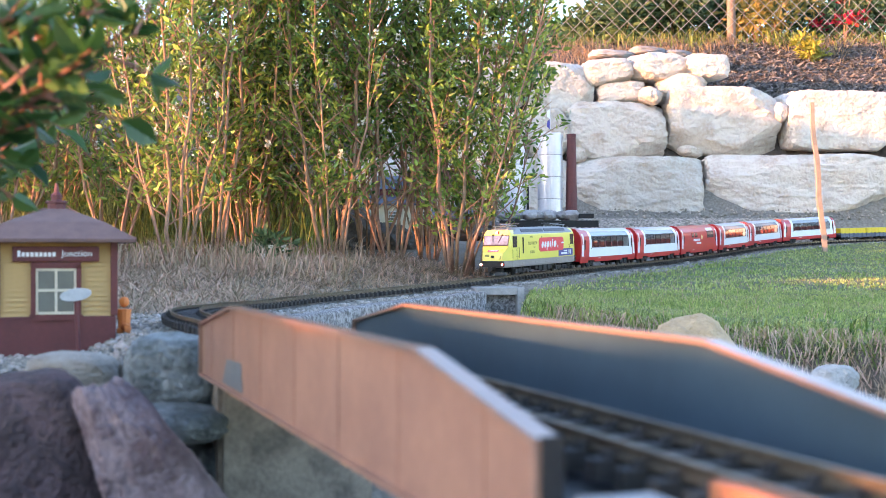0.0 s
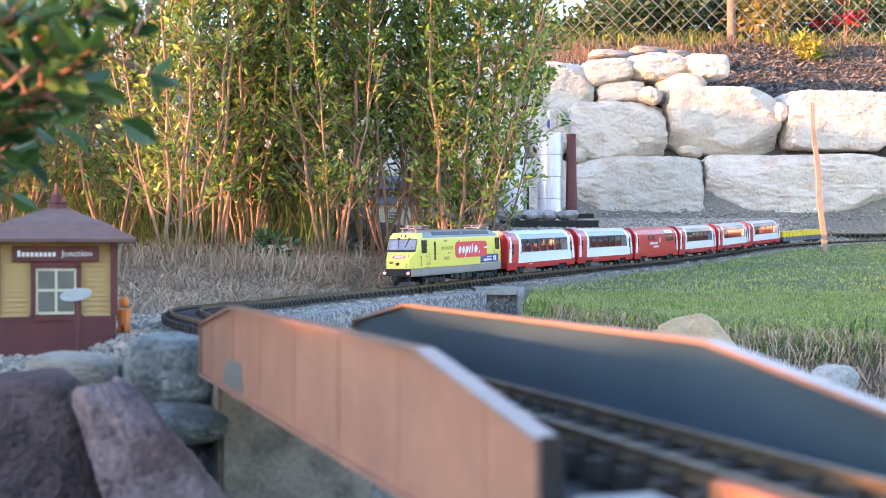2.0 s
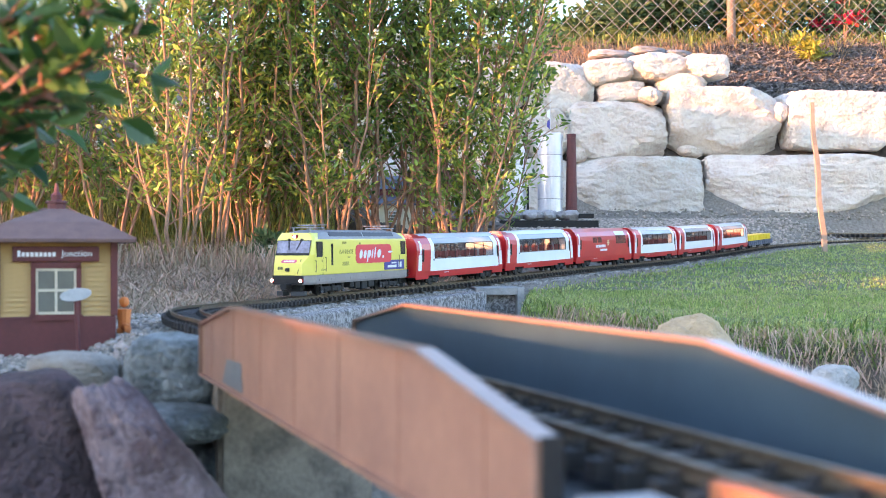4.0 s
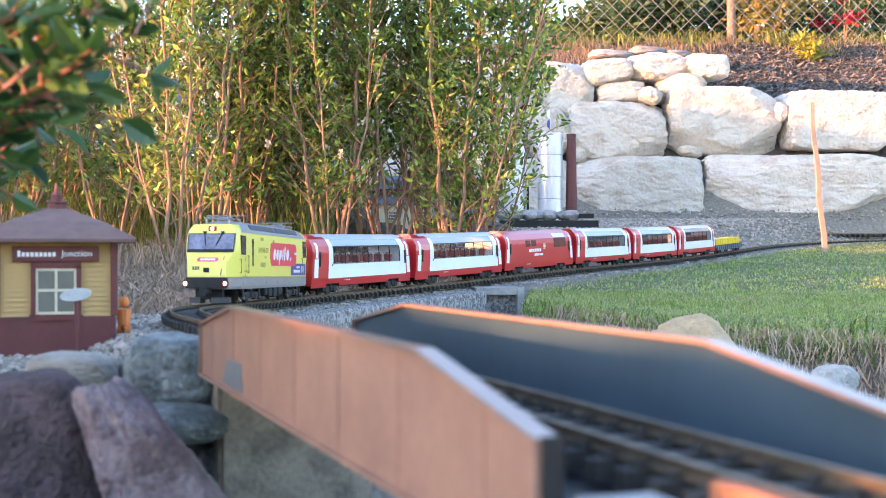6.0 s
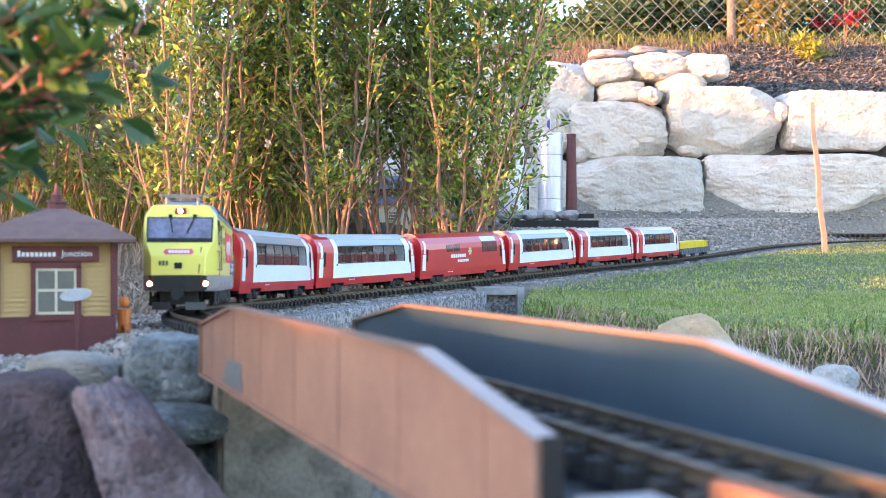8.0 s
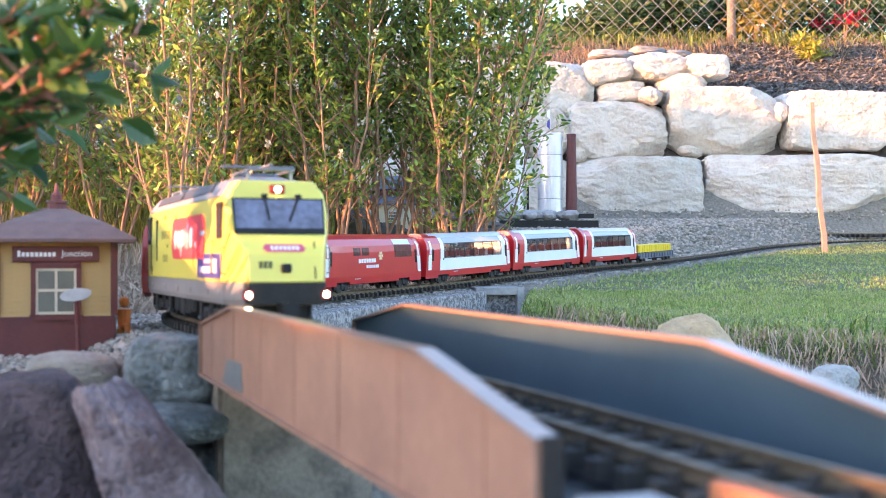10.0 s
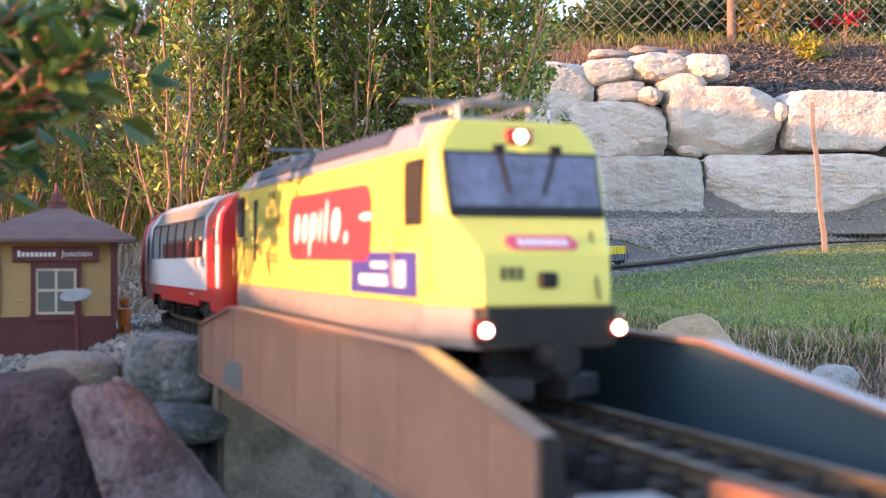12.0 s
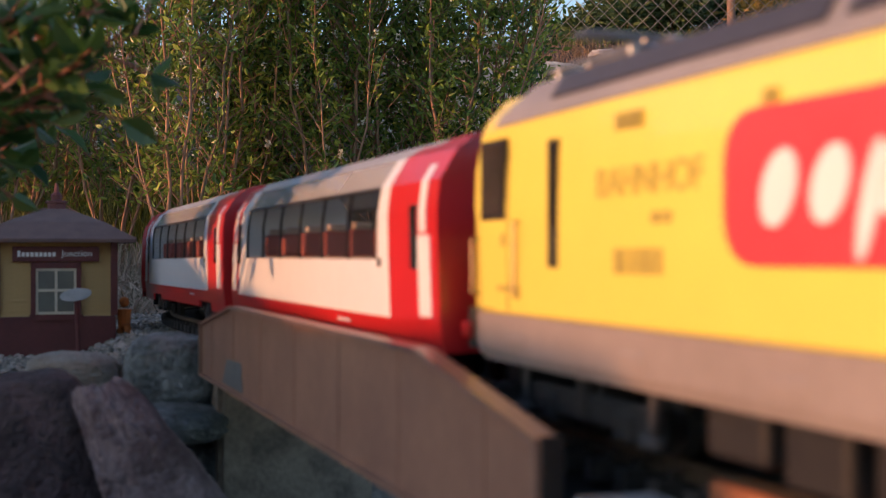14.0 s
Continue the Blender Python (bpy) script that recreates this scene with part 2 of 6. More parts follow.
def ground():
    gx = np.concatenate([[-600, -200, -60, -25, -12, -7, -5], np.arange(-3.6, -1.2, 0.1), np.arange(-1.2, 2.2, 0.04), np.arange(2.2, 4.6, 0.1), [5, 7, 12, 25, 60, 200, 600]])
    gy = np.concatenate([[-600, -200, -60, -20, -8, -4, -2, -1], np.arange(-0.5, 0.3, 0.1), np.arange(0.3, 4.6, 0.04), np.arange(4.6, 12.0, 0.08), [12.5, 14, 18, 25, 60, 200, 600]])
    X, Y = np.meshgrid(gx, gy)
    Z, off, dist, sb, edge = ground_height(X, Y)
    rough = np.array([noise.fractal(Vector((a * 5, b * 5, 0.3)), 0.9, 2.0, 4) for a, b in zip(X.ravel(), Y.ravel())]).reshape(X.shape)
    Z = Z + 0.008 * rough * smooth_step(dist, 0.1, 0.3)
    ny, nx = X.shape
    verts = np.stack([X.ravel(), Y.ravel(), Z.ravel()], 1)
    idx = np.arange(nx * ny).reshape(ny, nx)
    faces = np.stack([idx[:-1, :-1], idx[:-1, 1:], idx[1:, 1:], idx[1:, :-1]], -1).reshape(-1, 4)
    ob = raw("ground", verts.tolist(), faces.tolist(), M["dirt"], smooth=True)
    for k in ("gravel", "lawn", "mulch"):
        ob.data.materials.append(M[k])
    cx, cy = verts[faces].mean(1)[:, 0], verts[faces].mean(1)[:, 1]
    z, o, di, s, e = ground_height(cx, cy)
    which = np.zeros(len(cx), int)
    which[(o > 0.2) & (cy > e) & (cy < 9.0)] = 2
    which[(di < 0.2) | (cy < 2.5) & (o < 0) | (s < 1.5) | ((o > 0) & (cy < e - 0.16))] = 1
    which[(np.hypot(cx, cy - 1.5) > 2.2) & (cy < 3.0)] = 2
    which[(cy > 8.2) & (cx > 0.3) & (cy < 9.4) & (o < 0)] = 1
    which[(cy > 9.4) & (cx > 0.4)] = 3
    ob.data.polygons.foreach_set("material_index", which.astype(np.int32))
    tagged(ob, "garden ground of gravel, dry soil, lawn and mulch", "ground", kind="structure")
    return ob


ground()


# ---- railway track ----
def sweep(bm, s0, s1, step, profile, off):
    rings = []
    for s in np.arange(s0, s1, step):
        u = line_dir(s)
        n = Vector((u.y, -u.x, 0)).normalized()
        p = line_at(s)
        rings.append([p + n * (off + a) + Vector((0, 0, b)) for a, b in profile])
    loft(bm, rings)


RAIL = [(-0.0045, -0.008), (0.0045, -0.008), (0.0045, -0.0065), (0.001, -0.006), (0.001, -0.003), (0.0018, -0.0025),
        (0.0018, 0), (-0.0018, 0), (-0.0018, -0.0025), (-0.001, -0.003), (-0.001, -0.006), (-0.0045, -0.0065)]


def sleeper_mesh():
    bm = bmesh.new()
    box(bm, -0.042, 0.042, -0.0055, 0.0055, -0.019, -0.008, 0.001)
    for x in (-0.0255, 0.0255):
        box(bm, x - 0.008, x + 0.008, -0.003, 0.003, -0.009, -0.005)
    return as_mesh("sleeper", bm, M["sleeper"])


def across(s):
    u = line_dir(s)
    n = Vector((u.y, -u.x, 0)).normalized()
    return Matrix((( n.x, u.x, 0, 0), (n.y, u.y, 0, 0), (0, 0, 1, 0), (0, 0, 0, 1)))


def track():
    t = thing("railway_track", "garden railway track with brass rails on dark sleepers", "track", kind="structure")
    for off in (-0.0255, 0.0255):
        bm = bmesh.new()
        sweep(bm, -1.2, 12.3, 0.06, RAIL, off)
        part("rail", bm, M["rail"], t)
    me = sleeper_mesh()
    rest_v, rest_f = [], []
    count = 0
    for s in np.arange(-0.3, 12.2, 0.0305):
        m = Matrix.Translation(line_at(s)) @ across(s)
        if 0.25 < s < 9.3 and count < 298:
            ob = new("sleeper", me)
            ob.parent = t
            ob.matrix_basis = m
            count += 1
        else:
            base = len(rest_v)
            rest_v += [m @ v.co for v in me.vertices]
            rest_f += [[base + i for i in f.vertices] for f in me.polygons]
    tagged(raw("far_sleepers", rest_v, rest_f, M["sleeper"], t), kind="stuff")


track()


# ---- plate girder bridge ----
def girder(off, parent):
    # outline: level top, sloping shoulders
    s0, s1, sa, sb_ = 0.47 if off > 0 else 0.495, 1.43, 0.655, 1.235
    top, low, bottom = 0.037, 0.010, -0.045
    line = [(s0, bottom), (s0, low), (sa, top), (sb_, top), (s1, low), (s1, bottom)]
    bm = bmesh.new()
    loft(bm, [[on_bridge(s, off + d, z) for s, z in line] for d in (-0.0015, 0.0015)])
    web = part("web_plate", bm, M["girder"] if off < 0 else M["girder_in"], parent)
    bm = bmesh.new()
    w = 0.006
    edge = [(s0, bottom), (s0, low), (sa, top), (sb_, top), (s1, low), (s1, bottom)]
    for (a, za), (b, zb) in zip(edge, edge[1:]):
        ring = []
        for s, z in ((a, za), (b, zb)):
            ring.append([on_bridge(s, off - w, z), on_bridge(s, off + w, z), on_bridge(s, off + w, z + 0.003), on_bridge(s, off - w, z + 0.003)]
                        if abs(b - a) > 1e-6 else
                        [on_bridge(s - 0.0015, off - w, z), on_bridge(s - 0.0015, off + w, z), on_bridge(s + 0.0015, off + w, z), on_bridge(s + 0.0015, off - w, z)])
        loft(bm, ring)
    part("flange", bm, M["girder_edge"], parent, "painted steel edge flange")
    bm = bmesh.new()
    loft(bm, [[on_bridge(s, o, z) for s, o in ((s0 - 0.004, off - 0.0035), (s0 - 0.004, off + 0.0062), (s0 - 0.0018, off + 0.0062), (s0 - 0.0018, off - 0.0035))] for z in (bottom, low + 0.004)])
    part("end_plate", bm, M["black"], parent, "dark steel end plate")
    if off < 0:
        # thin plate painting a shaded, reflecting spot low on the outer web
        bm = bmesh.new()
        loft(bm, [[on_bridge(s, off + d, z) for s, z in ((1.18, -0.042), (1.29, -0.042), (1.265, -0.016), (1.19, -0.014))] for d in (-0.0024, -0.0012)])
        part("shade_patch", bm, M["patch"], parent, "grey-blue patch painting shade and reflection on the web")
    bm = bmesh.new()
    loft(bm, [[on_bridge(s, off - w, bottom - 0.003), on_bridge(s, off + w, bottom - 0.003), on_bridge(s, off + w, bottom), on_bridge(s, off - w, bottom)] for s in (s0, s1)])
    part("bottom_flange", bm, M["girder"], parent)
    for i in range(7 if off < 0 else 0):
        s = s0 + (s1 - s0) * (i + 0.5) / 7
        z1 = np.interp(s, [s0, sa, sb_, s1], [low, top, top, low]) - 0.001
        bm = bmesh.new()
        loft(bm, [[on_bridge(s + e, off + d, z) for e, d in ((-0.0008, -0.0021), (0.0008, -0.0021), (0.0008, 0.0021), (-0.0008, 0.0021))] for z in (bottom + 0.001, z1)])
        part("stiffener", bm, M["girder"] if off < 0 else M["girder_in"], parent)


def bridge():
    t = thing("girder_bridge", "rust-brown steel plate girder bridge carrying the track", "bridge")
    girder(-0.092, t)
    girder(0.092, t)
    bm = bmesh.new()
    loft(bm, [[on_bridge(s, -0.088, -0.032), on_bridge(s, 0.088, -0.032), on_bridge(s, 0.088, -0.022), on_bridge(s, -0.088, -0.022)] for s in (0.49, 1.43)])
    part("deck", bm, M["black"], t)
    bm = bmesh.new()
    loft(bm, [[on_bridge(s, o, z) for s, o in ((1.41, -0.078), (1.41, 0.107), (1.62, 0.107), (1.62, -0.078))] for z in (-0.5, -0.049)])
    bmesh.ops.bevel(bm, geom=bm.edges[:], offset=0.006, segments=2, affect="EDGES")
    solo("abutment", bm, M["concrete"], "rough weathered concrete abutment under the bridge", "abutment", kind="structure")
    bm = bmesh.new()
    loft(bm, [[on_bridge(s, o, z) for s, o in ((0.30, -0.10), (0.30, 0.10), (0.50, 0.10), (0.50, -0.10))] for z in (-0.5, -0.049)])
    solo("abutment", bm, M["concrete"], "rough weathered concrete abutment under the bridge", "abutment", kind="structure")
    bm = bmesh.new()
    loft(bm, [[on_bridge(s, o, z) for s, o in ((0.33, -0.088), (0.33, -0.048), (0.482, -0.048), (0.482, -0.088))] for z in (-0.055, -0.010)])
    bmesh.ops.bevel(bm, geom=bm.edges[:], offset=0.002, segments=2, affect="EDGES")
    solo("concrete_ledge", bm, M["block_plain"], "pale concrete ledge beside the rails", "ledge", kind="structure")

    # added strip whose orange stands in for the sunlit rail edge
    bm = bmesh.new()
    loft(bm, [[on_bridge(s, o, z) for s, o in ((0.20, -0.0395), (0.20, -0.0315), (0.452, -0.0315), (0.452, -0.0395))] for z in (-0.045, -0.0005)])
    bmesh.ops.bevel(bm, geom=bm.edges[:], offset=0.0012, segments=2, affect="EDGES")
    solo("sunlit_strip", bm, M["edging"], "orange strip added for the sunlight along the rail", "edging", kind="structure")

bridge()


for dull in ("black",):
    M[dull].node_tree.nodes["Principled BSDF"].inputs["Specular IOR Level"].default_value = 0.15


# ---- the train; each vehicle looks along +y, its rails at z = 0 ----
def plan_ring(z, half_w, y0, y1, front_w, corner):
    return [Vector((x, y, z)) for x, y in
            ((-front_w, y1), (-half_w, y1 - corner), (-half_w, y0 + corner), (-front_w, y0),
             (front_w, y0), (half_w, y0 + corner), (half_w, y1 - corner), (front_w, y1))]


def side_panel(bm, side, hw, y0, y1, z0, z1, lift=0.0012, slant=0.0):
    """A thin plate lying on the side wall; slant leans its ends."""
    a, b = side * hw, side * (hw + lift)
    ring = [[Vector((x, y0, z0)), Vector((x, y1, z0)), Vector((x, y1 + slant, z1)), Vector((x, y0 + slant, z1))] for x in (a, b)]
    loft(bm, ring)


def wheelset(parent, y, r=0.016):
    w = bmesh.new()
    for x in (-0.0255, 0.0255):
        rod(w, (x - 0.004, y, r), (x + 0.003, y, r), r, r, 14)
    rod(w, (-0.02, y, r), (0.02, y, r), 0.003, 0.003, 6)
    part("wheelset", w, M["wheel"], parent)


def bogie(parent, y, hw, length=0.10):
    bm = bmesh.new()
    for x in (-1, 1):
        box(bm, x * hw - 0.004, x * hw + 0.004, y - length / 2, y + length / 2, 0.012, 0.026, 0.002)
        for yy in (-0.3, 0.3):
            box(bm, x * hw - 0.006, x * hw + 0.006, y + yy * length - 0.008, y + yy * length + 0.008, 0.008, 0.022, 0.002)
        rod(bm, (x * (hw + 0.003), y, 0.014), (x * (hw + 0.003), y, 0.032), 0.005, 0.005, 8)
    box(bm, -hw, hw, y - 0.012, y + 0.012, 0.018, 0.034)
    part("bogie", bm, M["black"], parent)
    for yy in (-0.3, 0.3):
        wheelset(parent, y + yy * length)


def lettered(text, size, mat, extrude=0.0004):
    cu = bpy.data.curves.new("lettering", "FONT")
    cu.body, cu.size, cu.extrude, cu.align_x = text, size, extrude, "CENTER"
    tx = new("lettering", cu)
    me = bpy.data.meshes.new_from_object(tx)
    bpy.data.objects.remove(tx)
    me.materials.clear()
    me.materials.append(mat)
    return new("lettering", me)


def locomotive():
    t = thing("electric_locomotive", "yellow electric model locomotive with red and blue advertising", "locomotive")
    h = 0.330
    rake = lambda z: float(np.interp(z, [0.06, 0.092, 0.112, 0.116, 0.157, 0.1795], [-0.022, -0.019, 0.002, 0.007, 0.019, 0.025]))
    # yellow body in rising rings
    bm = bmesh.new()
    levels = [(0.060, 0.0610, 0.043, 0.054), (0.092, 0.0615, 0.044, 0.050), (0.112, 0.0614, 0.0525, 0.024), (0.116, 0.0614, 0.0545, 0.016), (0.138, 0.0608, 0.0562, 0.010), (0.158, 0.0594, 0.0552, 0.010), (0.1655, 0.0565, 0.0520, 0.010), (0.1775, 0.046, 0.0435, 0.010)]
    loft(bm, [plan_ring(z, w, -h + rake(z), h - rake(z), f, c) for z, w, f, c in levels])
    bmesh.ops.bevel(bm, geom=bm.edges[:], offset=0.0012, segments=1, affect="EDGES")
    part("body", bm, M["yellow"], t)
    # grey lower skirt
    bm = bmesh.new()
    loft(bm, [plan_ring(z, w, -h - 0.020 + g, h + 0.020 - g, 0.043, 0.052) for z, w, g in ((0.034, 0.059, 0.004), (0.040, 0.0612, 0), (0.0598, 0.0614, 0))])
    part("skirt", bm, M["loco_grey"], t, "grey painted lower skirt")
    for e in (1, -1):
        # buffer beam, plough and coupling
        bm = bmesh.new()
        loft(bm, [plan_ring(z, 0.046, e * (h + 0.02) - 0.012, e * (h + 0.02) + 0.008, 0.043, 0.006) for z in (0.036, 0.0595)])
        part("buffer_beam", bm, M["black"], t)
        bm = bmesh.new()
        box(bm, -0.030, 0.030, *sorted((e * (h - 0.012), e * (h + 0.004))), 0.012, 0.034)
        plough = part("snow_plough", bm, M["black"], t)
        for x0, x1 in ((-0.043, -0.012), (0.012, 0.043)):
            bm = bmesh.new()
            yo, yi = e * (h + 0.026), e * (h + 0.006)
            loft(bm, [[Vector((x0, yi if abs(x0) > 0.02 else yo, z)), Vector((x1, yi if abs(x1) > 0.02 else yo, z)), Vector((x1, e * (h - 0.010), z)), Vector((x0, e * (h - 0.010), z))] for z in (0.004, 0.016)])
            part("plough_blade", bm, M["plough"], plough, "dark grey slanted plough blade")
        bm = bmesh.new()
        a, b = sorted((e * (h + 0.01), e * (h + 0.042)))
        box(bm, -0.010, 0.010, a, b, 0.024, 0.038, 0.003)
        rod(bm, (0, e * (h + 0.028), 0.03), (0, e * (h + 0.046), 0.03), 0.008, 0.010, 10)
        part("coupling", bm, M["black"], t)
        for x in (-0.0445, 0.0445):
            bm = bmesh.new()
            box(bm, x - 0.0056, x + 0.0056, *sorted((e * (h + 0.018), e * (h + 0.0295))), 0.0408, 0.0522, 0.002)
            lamp = part("headlight", bm, M["lamp_red"], t, "red framed headlight")
            bm = bmesh.new()
            rod(bm, (x, e * (h + 0.029), 0.0465), (x, e * (h + 0.0315), 0.0465), 0.0040, 0.0034, 12)
            part("bulb", bm, M["lamp_on"] if e > 0 else M["metal"], lamp, "glowing warm white lamp")
        # cab window on the raked face
        def face(x, z, out):
            return Vector((x, e * (h - rake(z) + out), z))
        bm = bmesh.new()
        loft(bm, [[face(x, z, o) for x, z in ((-0.0530, 0.115), (0.0530, 0.115), (0.0540, 0.157), (-0.0540, 0.157))] for o in (0.0002, 0.0012)])
        frame_ob = part("windscreen", bm, M["black"], t, "black rubber windscreen frame")
        bm = bmesh.new()
        loft(bm, [[face(x, z, o) for x, z in ((-0.0508, 0.117), (0.0508, 0.117), (0.0518, 0.155), (-0.0518, 0.155))] for o in (0.0012, 0.0020)])
        part("pane", bm, M["screen"], frame_ob, "windscreen glass with a lavender reflection painted in")
        for x, lean in ((-0.024, 0.012), (0.016, -0.004)):
            bm = bmesh.new()
            rod(bm, face(x, 0.158, 0.003), face(x + lean, 0.131, 0.004), 0.0012, 0.0012, 6)
            box(bm, x - 0.003, x + 0.003, *sorted((e * (h - rake(0.158)), e * (h - rake(0.158) + 0.005))), 0.1555, 0.1615)
            part("wiper", bm, M["black"], t)
        bm = bmesh.new()
        box(bm, -0.009, 0.009, *sorted((e * (h - rake(0.165) - 0.004), e * (h - rake(0.165) + 0.003))), 0.1620, 0.1725, 0.002)
        top = part("headlight", bm, M["lamp_red"], t, "top headlight in a red frame")
        bm = bmesh.new()
        rod(bm, (0, e * (h - rake(0.165) + 0.002), 0.1672), (0, e * (h - rake(0.165) + 0.0045), 0.1672), 0.0042, 0.0036, 12)
        part("bulb", bm, M["lamp_on"] if e > 0 else M["metal"], top)
        bm = bmesh.new()
        loft(bm, [[face(x, z, o) for x, z in ((-0.025, 0.0985), (-0.021, 0.0945), (0.021, 0.0945), (0.025, 0.0985), (0.021, 0.1035), (-0.021, 0.1035))] for o in (0.0, 0.001)])
        badge = part("sign", bm, M["ad_pink"], t, "small red advertising badge")
        bm = bmesh.new()
        for i in range(7):
            x = -0.017 + i * 0.0049
            loft(bm, [[face(a, z, o) for a, z in ((x, 0.0970), (x + 0.0035, 0.0970), (x + 0.0035, 0.1012), (x, 0.1012))] for o in (0.001, 0.0014)])
        part("lettering", bm, M["white"], badge)
        bm = bmesh.new()
        for i in range(3):
            x = (0.016 + i * 0.0055) * e
            loft(bm, [[face(a, z, o) for a, z in ((x, 0.0760), (x + 0.0042, 0.0760), (x + 0.0042, 0.0840), (x, 0.0840))] for o in (0.0, 0.0008)])
        tagged(part("number", bm, M["ink"], t), kind="stuff")
        bm = bmesh.new()
        box(bm, -0.006, 0.006, *sorted((e * (h + 0.016), e * (h + 0.025))), 0.071, 0.081, 0.002)
        part("socket", bm, M["black"], t)
        # hand rail down the nose
        bm = bmesh.new()
        rod(bm, face(-0.033 * e, 0.064, 0.004), face(-0.036 * e, 0.106, 0.004), 0.0008, 0.0008, 6)
        part("handrail", bm, M["black"], t)
    for side in (-1, 1):
        hw = 0.0612
        for e in (1, -1):
            y = e * 0.280
            bm = bmesh.new()
            side_panel(bm, side, hw - 0.0018, y - 0.017, y + 0.017, 0.110, 0.153, 0.0026)
            wf = part("cab_window", bm, M["black"], t, "framed cab side window")
            bm = bmesh.new()
            side_panel(bm, side, hw + 0.0008, y - 0.0148, y + 0.0148, 0.1125, 0.1505, 0.0008)
            part("pane", bm, M["cab_glass"], wf)
            for yy, z0, z1 in ((y - e * 0.034, 0.070, 0.108), (y + e * 0.024, 0.070, 0.100)):
                bm = bmesh.new()
                rod(bm, (side * (hw + 0.003), yy, z0), (side * (hw + 0.003), yy, z1), 0.0009, 0.0009, 6)
                for z in (z0, z1):
                    rod(bm, (side * (hw - 0.001), yy, z), (side * (hw + 0.0034), yy, z), 0.0009, 0.0009, 6)
                part("handrail", bm, M["rail"], t)
            bm = bmesh.new()
            side_panel(bm, side, hw - 0.0005, y - 0.030, y - 0.002, 0.0615, 0.0622, 0.0014)
            side_panel(bm, side, hw - 0.0005, y - e * 0.020 - 0.0004, y - e * 0.020 + 0.0004, 0.062, 0.150, 0.0009)
            part("door_seam", bm, M["ink"], t)
        # tall narrow ventilation slot behind the cab
        bm = bmesh.new()
        side_panel(bm, side, hw - 0.0012, -side * 0.205 - 0.0055, -side * 0.205 + 0.0055, 0.085, 0.147, 0.0018)
        slot = part("vent_slot", bm, M["black"], t, "tall narrow dark ventilation slot")
        bm = bmesh.new()
        side_panel(bm, side, hw + 0.0004, -side * 0.205 - 0.0020, -side * 0.205 + 0.0036, 0.105, 0.145, 0.0008)
        part("slot_glass", bm, M["glass_dark"], slot)
        # advertising: red rounded plate with white letter shapes, blue plate beside it
        c0 = 0.066 * side
        bm = bmesh.new()
        pts = []
        for cx, cz, a0 in ((c0 + 0.106, 0.125, 0), (c0 - 0.106, 0.125, 90), (c0 - 0.106, 0.105, 180), (c0 + 0.106, 0.105, 270)):
            pts += [(cx + 0.018 * math.cos(radians(a0 + k * 22.5)), cz + 0.018 * math.sin(radians(a0 + k * 22.5))) for k in range(5)]
        loft(bm, [[Vector((side * (hw + o), y, z)) for y, z in pts] for o in (-0.004, 0.0012)])
        plate = part("advertising_plate", bm, M["ad_red"], t, "red rounded advertising plate with white marks")
        bm = bmesh.new()
        def lozenge(y, z, ry, rz, lean=0.25):
            ring = [(ry * math.cos(k * math.pi / 8), rz * math.sin(k * math.pi / 8)) for k in range(16)]
            loft(bm, [[Vector((side * (hw + o), c0 + side * (y + a + lean * q), z + q)) for a, q in ring] for o in (0.0012, 0.0018)])
        # plain rounded white shapes in a row
        for y, z, ry, rz in ((-0.090, 0.114, 0.0100, 0.0135), (-0.063, 0.114, 0.0095, 0.0130), (-0.044, 0.108, 0.0042, 0.0190), (-0.033, 0.115, 0.0085, 0.0120),
                             (-0.013, 0.115, 0.0042, 0.0135), (0.006, 0.118, 0.0045, 0.0180), (0.034, 0.115, 0.0125, 0.0135), (0.062, 0.1045, 0.0050, 0.0050)):
            lozenge(y, z, ry, rz)
        lozenge(0.114, 0.119, 0.0160, 0.0030, 0.0)
        tagged(part("logo", bm, M["white"], plate), kind="stuff")
        b0 = c0 + side * 0.147
        bm = bmesh.new()
        side_panel(bm, side, hw - 0.0004, b0 - 0.074, b0 + 0.074, 0.0635, 0.0935, 0.0012)
        blue = part("advertising_plate", bm, M["ad_blue"], t, "dark blue advertising plate with white print")
        bm = bmesh.new()
        for y0, y1, z0, z1 in ((-0.050, 0.014, 0.070, 0.0775), (-0.022, 0.014, 0.082, 0.0865), (0.030, 0.052, 0.070, 0.087)):
            ya, yb = sorted((b0 + side * y0, b0 + side * y1))
            side_panel(bm, side, hw + 0.0008, ya, yb, z0, z1, 0.0006)
        tagged(part("print", bm, M["white"], blue), kind="stuff")
        # rows of small dark printed words
        bm = bmesh.new()
        rng = random.Random(4 + side)
        for y, z, w, hh in ((-0.190, 0.145, 0.024, 0.007), (-0.162, 0.104, 0.018, 0.005), (-0.182, 0.083, 0.042, 0.011), (-0.318, 0.072, 0.030, 0.003), (-0.325, 0.096, 0.008, 0.006), (0.10, 0.138, 0.10, 0.004), (-0.03, 0.143, 0.01, 0.006)):
            y = (y + 0.06) * side if y < -0.1 else y * side
            n = max(2, int(w / 0.007))
            for i in range(n):
                a = y - w / 2 + i * w / n
                side_panel(bm, side, hw - 0.0006, a, a + w / n * rng.uniform(0.55, 0.8), z, z + hh, 0.0012)
        tagged(part("print", bm, M["faint_print"], t), kind="stuff")
        # one printed word that can be read
        word = lettered("BAHNHOF", 0.0185, M["faint_print"])
        word.parent = t
        word.matrix_basis = pose(side * (hw + 0.0002), -0.116 * side, 0.1165, 90, 0, 90 * side)
